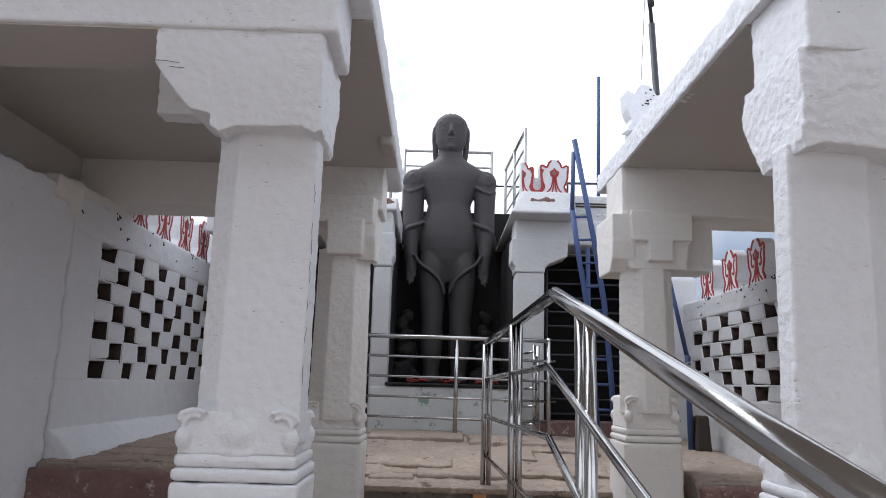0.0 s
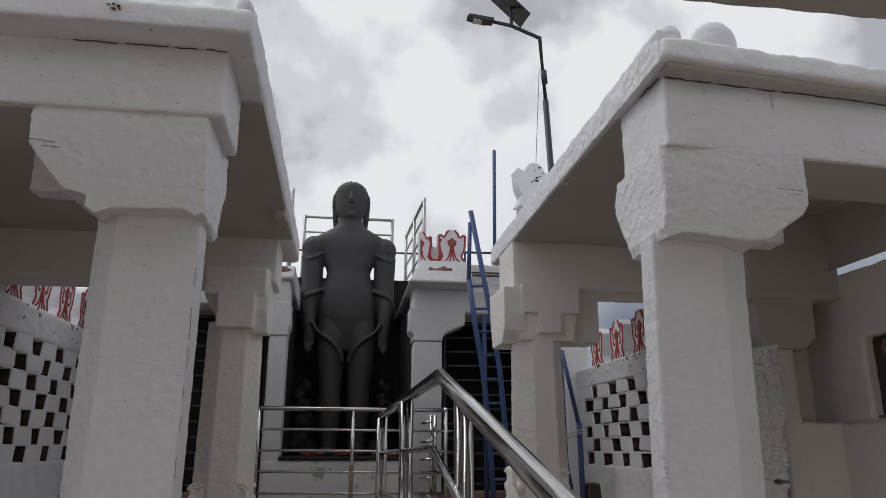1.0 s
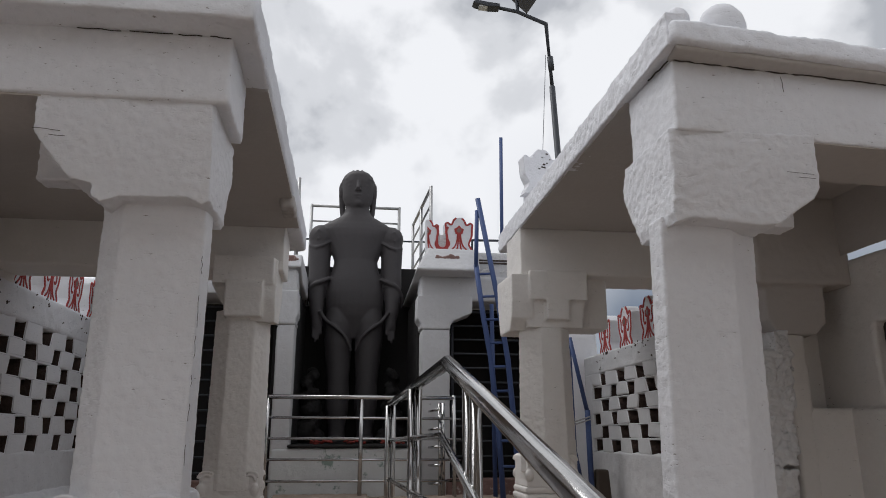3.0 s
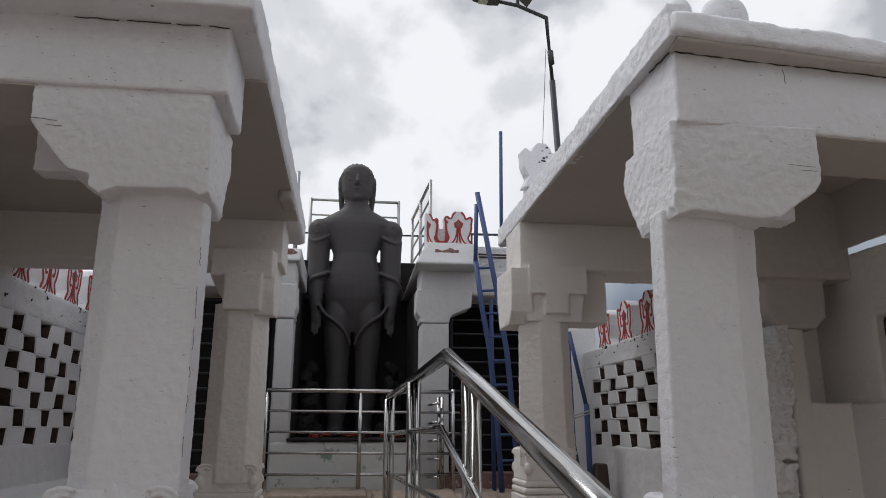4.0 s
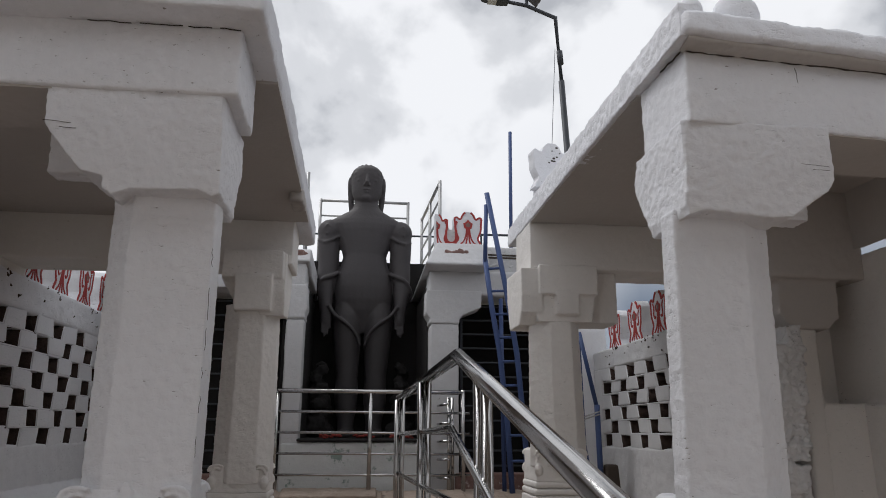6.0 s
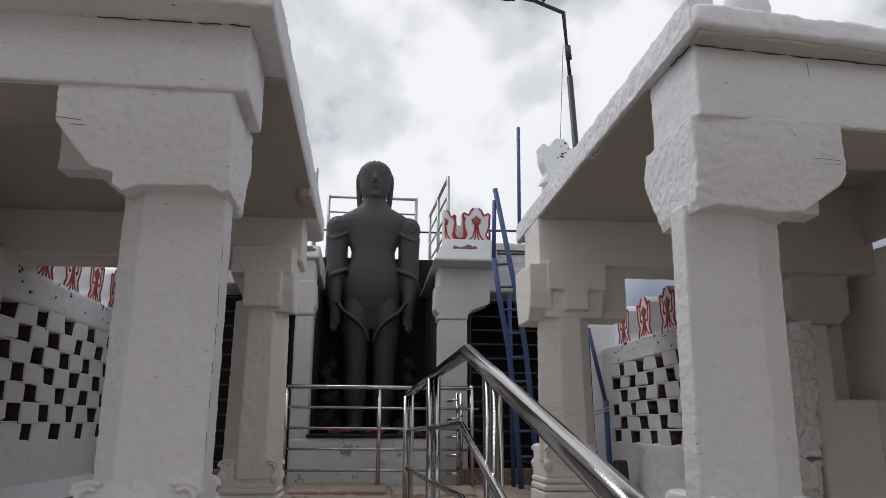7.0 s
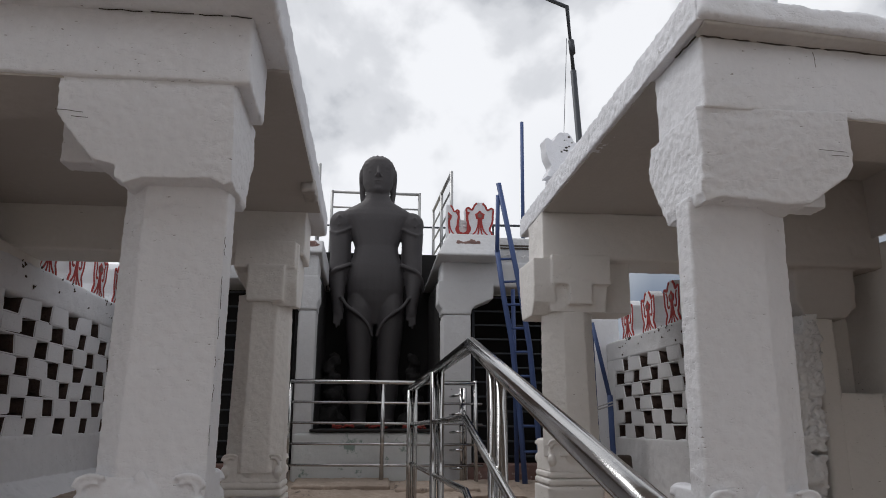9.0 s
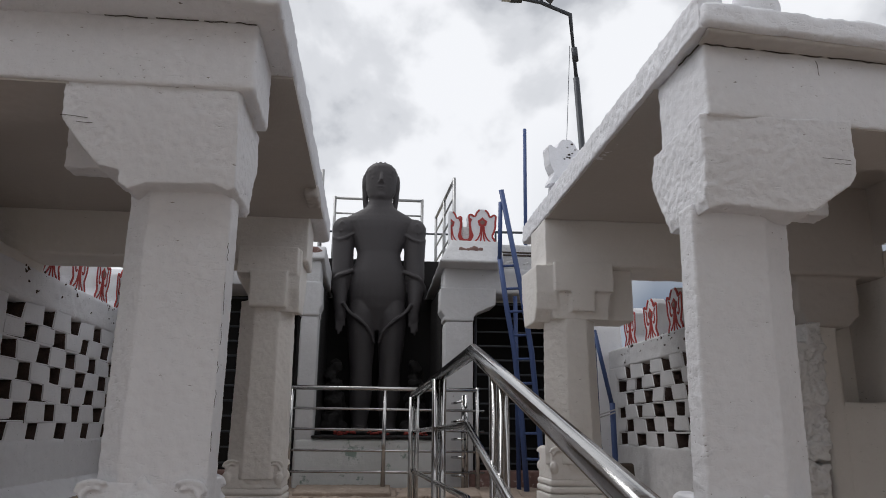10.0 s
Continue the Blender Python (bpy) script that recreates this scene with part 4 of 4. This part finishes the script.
def lotus_merlon(w, h, t, painted=True, m=None, half_only=False, leaves=True):
    half = rounded([(x * w, z * h) for x, z in HALF], 1)
    outline = half + ([(-0.06 * w, h), (-0.06 * w, 0)] if half_only else [(-x, z) for x, z in reversed(half)])
    ob = thing("lotus_merlon", "white lotus-shaped parapet piece outlined in red paint" if painted else "plain white lotus-shaped parapet piece with black spots",
               "merlon", "lotus parapet")
    body = part("body", bevelled(prism(bmesh.new(), outline, "y", -t / 2, t / 2), 0.004, 1), WHITE, ob)
    if painted:
        k = 0.91
        inner = [(x * k, 0.02 * h + z * 0.955) for x, z in half]
        for s in ((1,) if half_only else (1, -1)):
            bm = bmesh.new()
            ribbon(bm, [(s * x, z) for x, z in inner], 0.045 * w + 0.006, -t / 2 - 0.005, -t / 2 + 0.004)
            part("outline", bm, RED, body)
            for stem in ([(0.05, 0.50), (0.07, 0.33), (0.14, 0.16), (0.30, 0.05)], [(0.02, 0.50), (0.03, 0.28), (0.06, 0.12), (0.10, 0.03)]):
                bm = bmesh.new()
                ribbon(bm, rounded([(s * x * w, z * h) for x, z in stem], 2), 0.035 * w + 0.004, -t / 2 - 0.005, -t / 2 + 0.004)
                part("stem", bm, RED, body)
            if not leaves:
                continue
            leaf = rounded([(s * 0.33 * w, 0.74 * h), (s * 0.25 * w, 0.62 * h), (s * 0.30 * w, 0.46 * h), (s * 0.22 * w, 0.36 * h), (s * 0.16 * w, 0.42 * h)], 2)
            bm = bmesh.new()
            ribbon(bm, leaf, 0.035 * w + 0.004, -t / 2 - 0.005, -t / 2 + 0.004)
            part("leaf", bm, RED, body)
        bud = [(0, 0.48 * h), (0.13 * w, 0.53 * h), (0.17 * w, 0.66 * h), (0.08 * w, 0.70 * h), (0, 0.77 * h)]
        bud += [] if half_only else [(-x, z) for x, z in reversed(bud[1:-1])]
        part("bud", prism(bmesh.new(), bud, "y", -t / 2 - 0.006, -t / 2 + 0.004), RED, body)
        inner = [(x * 0.5, 0.62 * h + (z - 0.62 * h) * 0.5) for x, z in bud]
        part("bud_heart", prism(bmesh.new(), inner, "y", -t / 2 - 0.009, -t / 2 - 0.003), REDROCK, body)
    if m is not None:
        ob.matrix_basis = m
    return ob


# on the roof of the east room, over its pier
lotus_merlon(0.31, 0.395, 0.12, True, pose(1.55, 7.76, 2.465), leaves=False)
lotus_merlon(0.25, 0.36, 0.12, True, pose(1.205, 7.76, 2.465), half_only=True, leaves=False)
scroll = thing("parapet_scroll", "grey scroll filling between lotus parapet pieces", "merlon", "lotus parapet")
part("body", bevelled(prism(bmesh.new(), [(1.29, 2.46), (1.44, 2.46), (1.42, 2.60), (1.44, 2.73), (1.40, 2.74), (1.385, 2.66), (1.345, 2.66), (1.33, 2.74), (1.295, 2.73), (1.31, 2.60)], "y", 7.72, 7.79), 0.004, 1), WORN, scroll)
bm = bmesh.new()
ribbon(bm, rounded([(1.30, 2.745), (1.325, 2.70), (1.305, 2.60), (1.315, 2.52), (1.365, 2.495), (1.415, 2.52), (1.425, 2.60), (1.405, 2.70), (1.43, 2.745)], 2), 0.024, 7.69, 7.722)
part("outline", bm, RED, scroll)
# along both lattice walls, painted side inwards
wall_one = lotus_merlon(0.34, 0.42, 0.14, True, pose(-2.19, 6.14, 1.655, 0, 0, 90))
for y in (6.67, 7.21, 7.74, 8.3):
    copy_thing(wall_one, pose(-2.19, y, 1.655, 0, 0, 90))
wall_two = lotus_merlon(0.31, 0.36, 0.12, True, pose(2.93, 5.97, 1.325, 0, 0, -90))
for y in (6.48, 7.0):
    copy_thing(wall_two, pose(2.93, y, 1.325, 0, 0, -90))
plain = (lotus_merlon(0.32, 0.39, 0.12, False, pose(1.925, 5.75, 2.45, 0, 0, 8)))
part("pedestal", bevelled(box(bmesh.new(), -0.12, 0.12, -0.1, 0.1, -0.22, 0.02), 0.02), WHITE, plain)
rng = random.Random(31)
for k in range(12):
    part("spot", ball(bmesh.new(), (rng.uniform(-0.03, 0.1), -0.062, rng.uniform(0.2, 0.36)), rng.uniform(0.005, 0.011), (1.3, 0.5, 0.8), u=7, v=5), CRACK, plain, "black spot")


# ---- railings on the shrine roof ----
def roof_railing(name, a, b, top, base, bars, posts):
    f = thing(name, "grey galvanised tube railing on the shrine roof", "railing", "roof railings")
    a, b = Vector(a), Vector(b)
    for k in range(bars):
        z = top - k * 0.21
        part("bar", tube(bmesh.new(), [(*a.xy, z), (*b.xy, z)], 0.019 if k == 0 else 0.012, 10), GALV, f, smooth=True)
    for k in range(posts):
        p = a.lerp(b, k / (posts - 1))
        part("post", tube(bmesh.new(), [(*p.xy, base), (*p.xy, top + 0.02)], 0.02, 10), GALV, f, smooth=True)
    return f


roof_railing("roof_railing", (-0.14, 9.45, 0), (1.015, 9.45, 0), 3.50, 2.40, 5, 2)
roof_railing("roof_railing", (1.30, 8.2, 0), (1.23, 9.75, 0), 3.37, 2.29, 5, 3)
roof_railing("roof_railing", (-0.22, 8.2, 0), (-0.33, 9.75, 0), 3.40, 2.29, 5, 3)
bar = thing("roof_rail", "thin dark steel rails along the shrine roof", "rail")
for z in (2.72, 3.12):
    part("bar", tube(bmesh.new(), [(-0.33, 9.75, z), (2.0, 9.75, z + 0.02)], 0.013, 8), POLE, bar)
for x in (-0.33, 1.23, 2.0):
    part("post", tube(bmesh.new(), [(x, 9.75, -0.9), (x, 9.75, 3.15)], 0.016, 8), POLE, bar)
bar = thing("roof_rail", "thin dark steel rail beside the blue pole", "rail")
part("bar", tube(bmesh.new(), [(1.30, 8.02, 2.69), (2.6, 8.02, 2.71)], 0.014, 8), POLE, bar)
for x in (1.75, 2.30, 2.6):
    part("post", tube(bmesh.new(), [(x, 8.02, 2.29), (x, 8.02, 2.70)], 0.012, 8), POLE, bar)
tagged(part("blue_pole", tube(bmesh.new(), [(2.09, 8.02, 2.29), (2.11, 8.02, 3.97)], 0.021, 12), BLUE, smooth=True), "upright blue painted steel pole on the shrine roof", "pole")


# ---- blue ladder, blue pipe, street lamp ----
def ladder():
    l = thing("ladder", "blue painted steel ladder leaning on the shrine roof", "ladder")
    a_line = [(1.69, 7.32, 2.955), (1.87, 7.30, 1.94), (1.965, 7.28, 1.27), (2.01, 7.25, 0.6), (2.04, 7.22, -0.03)]
    b_line = [(1.672, 7.36, 2.25), (1.73, 7.34, 1.75), (1.80, 7.32, 1.30), (1.86, 7.30, 0.6), (1.89, 7.28, -0.03)]
    for line in (a_line, b_line):
        part("rail", tube(bmesh.new(), line, 0.027, 10, flat=0.7), BLUE, l, smooth=True)
    part("hook", tube(bmesh.new(), [(1.685, 7.34, 2.83), (1.672, 7.36, 2.22)], 0.022, 10), BLUE, l, smooth=True)
    part("stay", tube(bmesh.new(), [(1.845, 7.45, 1.86), (1.85, 7.45, -0.03)], 0.022, 10), BLUE, l, smooth=True)

    def along(line, z):
        for p, q in zip(line, line[1:]):
            if q[2] <= z <= p[2]:
                return Vector(p).lerp(Vector(q), (p[2] - z) / (p[2] - q[2]))
    for k in range(9):
        z = 2.15 - 0.235 * k
        part("rung", tube(bmesh.new(), [along(a_line, z), along(b_line, z)], 0.013, 8), BLUE, l, smooth=True)
    return l


ladder()
pipe = thing("blue_pipe", "blue painted pipe stay against the lattice wall", "pipe")
part("pipe", tube(bmesh.new(), [(2.45, 6.8, 1.44), (2.585, 6.8, 0.76)], 0.020, 10), BLUE, pipe, smooth=True)
part("pipe", tube(bmesh.new(), [(2.587, 6.8, 0.78), (2.592, 6.8, -0.10)], 0.026, 10), BLUE, pipe, smooth=True)
part("strut", tube(bmesh.new(), [(2.45, 6.82, 1.42), (2.462, 6.82, 0.42), (2.50, 6.82, 0.2)], 0.016, 10), BLUE, pipe, smooth=True)
for z in (0.70, 0.675):
    part("tie", tube(bmesh.new(), [(2.445, 6.79, z - 0.03), (2.60, 6.77, z + 0.02)], 0.007, 6), GALV, pipe, "grey wire tie")
bm = bevelled(box(bmesh.new(), 2.61, 2.76, 6.72, 6.87, -0.15, 0.26, 0.02), 0.02)
tagged(part("bin", bm, DARKWOOD), "small black bin at the foot of the lattice wall", "bin")


def street_lamp():
    s = thing("street_lamp", "solar street lamp with a dark bent pole", "street lamp")
    pole = part("pole", tube(bmesh.new(), [(3.98, 11.0, -1.2), (3.69, 11.0, 6.3)], 0.062, 14, 0.05), POLE, s, smooth=True)
    part("upper_pole", tube(bmesh.new(), [(3.70, 11.0, 6.15), (3.63, 11.0, 7.50), (3.12, 11.0, 7.70), (2.72, 11.0, 7.76)], 0.036, 12, 0.03), POLE, s, smooth=True)
    part("collar", tube(bmesh.new(), [(3.69, 11.0, 6.62), (3.675, 11.0, 6.86)], 0.052, 12), POLE, s, smooth=True)
    bm = prism(bmesh.new(), [(2.33, 7.785), (2.38, 7.825), (2.62, 7.795), (2.80, 7.78), (2.80, 7.72), (2.62, 7.71), (2.38, 7.755)], "y", 10.91, 11.09)
    head = part("lamp_head", bevelled(bm, 0.01), POLE, s)
    part("lens", box(bmesh.new(), 2.44, 2.60, 10.93, 11.07, 7.715, 7.74), LAMPGLASS, head)
    part("panel_stem", tube(bmesh.new(), [(3.13, 11.0, 7.70), (3.11, 11.0, 8.1)], 0.03, 10), POLE, s)
    bm = box(bmesh.new(), -0.36, 0.36, -0.28, 0.28, -0.018, 0.018)
    panel = part("solar_panel", bevelled(bm, 0.005, 1), PANEL, s)
    panel.matrix_basis = pose(3.12, 11.0, 8.08, 12, 38, 10)
    part("stay_wire", tube(bmesh.new(), [(3.60, 11.0, 6.9), (3.25, 10.6, 3.2)], 0.005, 5), POLE, s)
    return s


street_lamp()

wall("corner_pier_east", "white pier at the end of the lattice wall", WHITE, 2.70, 3.0, 7.60, 7.85, -0.05, 1.62, rough=0.012)

# ---- inside the east pavilion: side wall, pier and niche ----
wall("pavilion_wall_north", "smooth whitewashed inner wall in the pavilion corner", CREAM, 3.30, 3.74, 4.95, 5.05, -0.6, 1.67)
wall("wall_ledge", "whitewashed lower wall face", CREAM, 3.30, 3.66, 4.64, 4.98, -0.6, 0.72, rough=0.012)
wall("wall_pier", "whitewashed wall pier beside the lattice wall", CREAM, 3.20, 3.335, 4.64, 5.0, -0.6, 1.25, rough=0.010)
bm = bmesh.new()
prism(bm, [(3.08, 1.53), (3.08, 1.27), (3.14, 1.18), (3.40, 1.18), (3.48, 1.26), (3.50, 1.53)], "y", 4.60, 5.0)
box(bm, 3.0, 3.66, 4.54, 5.0, 1.50, 2.10)
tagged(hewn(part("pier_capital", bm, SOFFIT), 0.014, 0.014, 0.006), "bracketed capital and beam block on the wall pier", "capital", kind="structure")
# rough end of the lattice wall, courses of uneven stones under limewash
bm = bmesh.new()
rng = random.Random(51)
for k in range(15):
    z, zt, xm = 1.16 - 0.118 * (k + 1) + rng.uniform(-0.02, 0.02), 1.16 - 0.118 * k + 0.02, 3.01 - 0.009 * k + rng.uniform(-0.07, 0.07)
    if k:
        box(bm, 2.92 - 0.009 * k + rng.uniform(-0.012, 0.012), xm + 0.01, 4.45 + rng.uniform(-0.015, 0.015), 4.95, z, zt)
    box(bm, xm, 3.12 - 0.009 * k + rng.uniform(-0.012, 0.010), 4.45 + rng.uniform(-0.015, 0.015), 4.95, z + rng.uniform(-0.03, 0.03), zt)
tagged(hewn(part("wall_stub", bm, WORN), 0.009, 0.03, 0.03), "rough broken stone wall end under flaking limewash", "wall", kind="structure")
# outer side wall with an opening for the niche, lower wall face and the slit under the eave
bm = box(bmesh.new(), 3.65, 3.75, 4.40, 4.97, -0.6, 1.67)
box(bm, 3.65, 3.75, 1.9, 3.62, -0.6, 1.67)
box(bm, 3.65, 3.75, 3.60, 4.42, 1.235, 1.67)
box(bm, 3.65, 3.75, 3.60, 4.42, -0.6, 0.735)
box(bm, 3.60, 3.70, 1.9, 4.66, -0.6, 0.715)
tagged(hewn(part("side_wall_east", bm, CREAM), 0.016, 0.012, 0.005), "whitewashed outer side wall of the pavilion", "wall", kind="structure")
tagged(part("eave_beam", prism(bmesh.new(), [(3.60, 1.695), (3.60, 2.10), (3.85, 2.10), (3.85, 1.80)], "y", 1.98, 4.56), SOFFIT), "shade-toned beam over a narrow slit of daylight", "beam", kind="structure")
niche = thing("carved_niche", "weathered brown stone niche panel set in the wall", "niche")
bm = bmesh.new()
box(bm, 3.715, 3.745, 3.61, 4.41, 0.73, 1.245)
part("panel", bevelled(bm, 0.006), DARKWOOD, niche, "dark stone backing")
bm = bmesh.new()
rng = random.Random(11)
for k in range(26):
    ball(bm, (3.715, rng.uniform(3.72, 4.28), rng.uniform(0.82, 1.16)), rng.uniform(0.03, 0.055), (0.5, 1, 1.2), u=9, v=7)
hewn(part("relief", bm, REDROCK, niche), 0.014, 0.008, 0.004)
part("sill", bevelled(box(bmesh.new(), 3.668, 3.72, 3.63, 4.39, 0.736, 0.755), 0.004), REDROCK, niche)

# ---- gate slab over the camera, unseen walls added behind to block sky light ----
# Front edge fitted to the camera's view; height and unseen span shade the beams.
wall("gate_canopy", "shade-toned roof slab over the camera, mostly unseen, set to shade the beams", SOFFIT, -3.2, 5.2, 1.35, 2.36, 2.03, 2.2, rough=0.010)
wall("gate_pier_west", "whitewashed pier added out of view to carry the slab", WHITE, -3.2, -2.7, 1.45, 1.9, -1.2, 2.04)
wall("gate_pier_east", "whitewashed pier added out of view to carry the slab", WHITE, 4.8, 5.2, 1.45, 1.9, -1.2, 2.04)
# Unseen walls invented to hold back low sky light and darken steel reflections.
wall("sky_block_west", "unseen wall added behind the camera to cut sky light", CREAM, -6.0, -0.3, -3.3, -3.0, -1.2, 3.4)
wall("sky_block_east", "unseen wall added behind the camera to cut sky light", CREAM, 1.3, 7.0, -3.3, -3.0, -1.2, 3.4)
wall("sky_block_middle", "unseen lintel added between the light-blocking walls", CREAM, -0.3, 1.3, -3.29, -3.01, 1.1, 3.39)
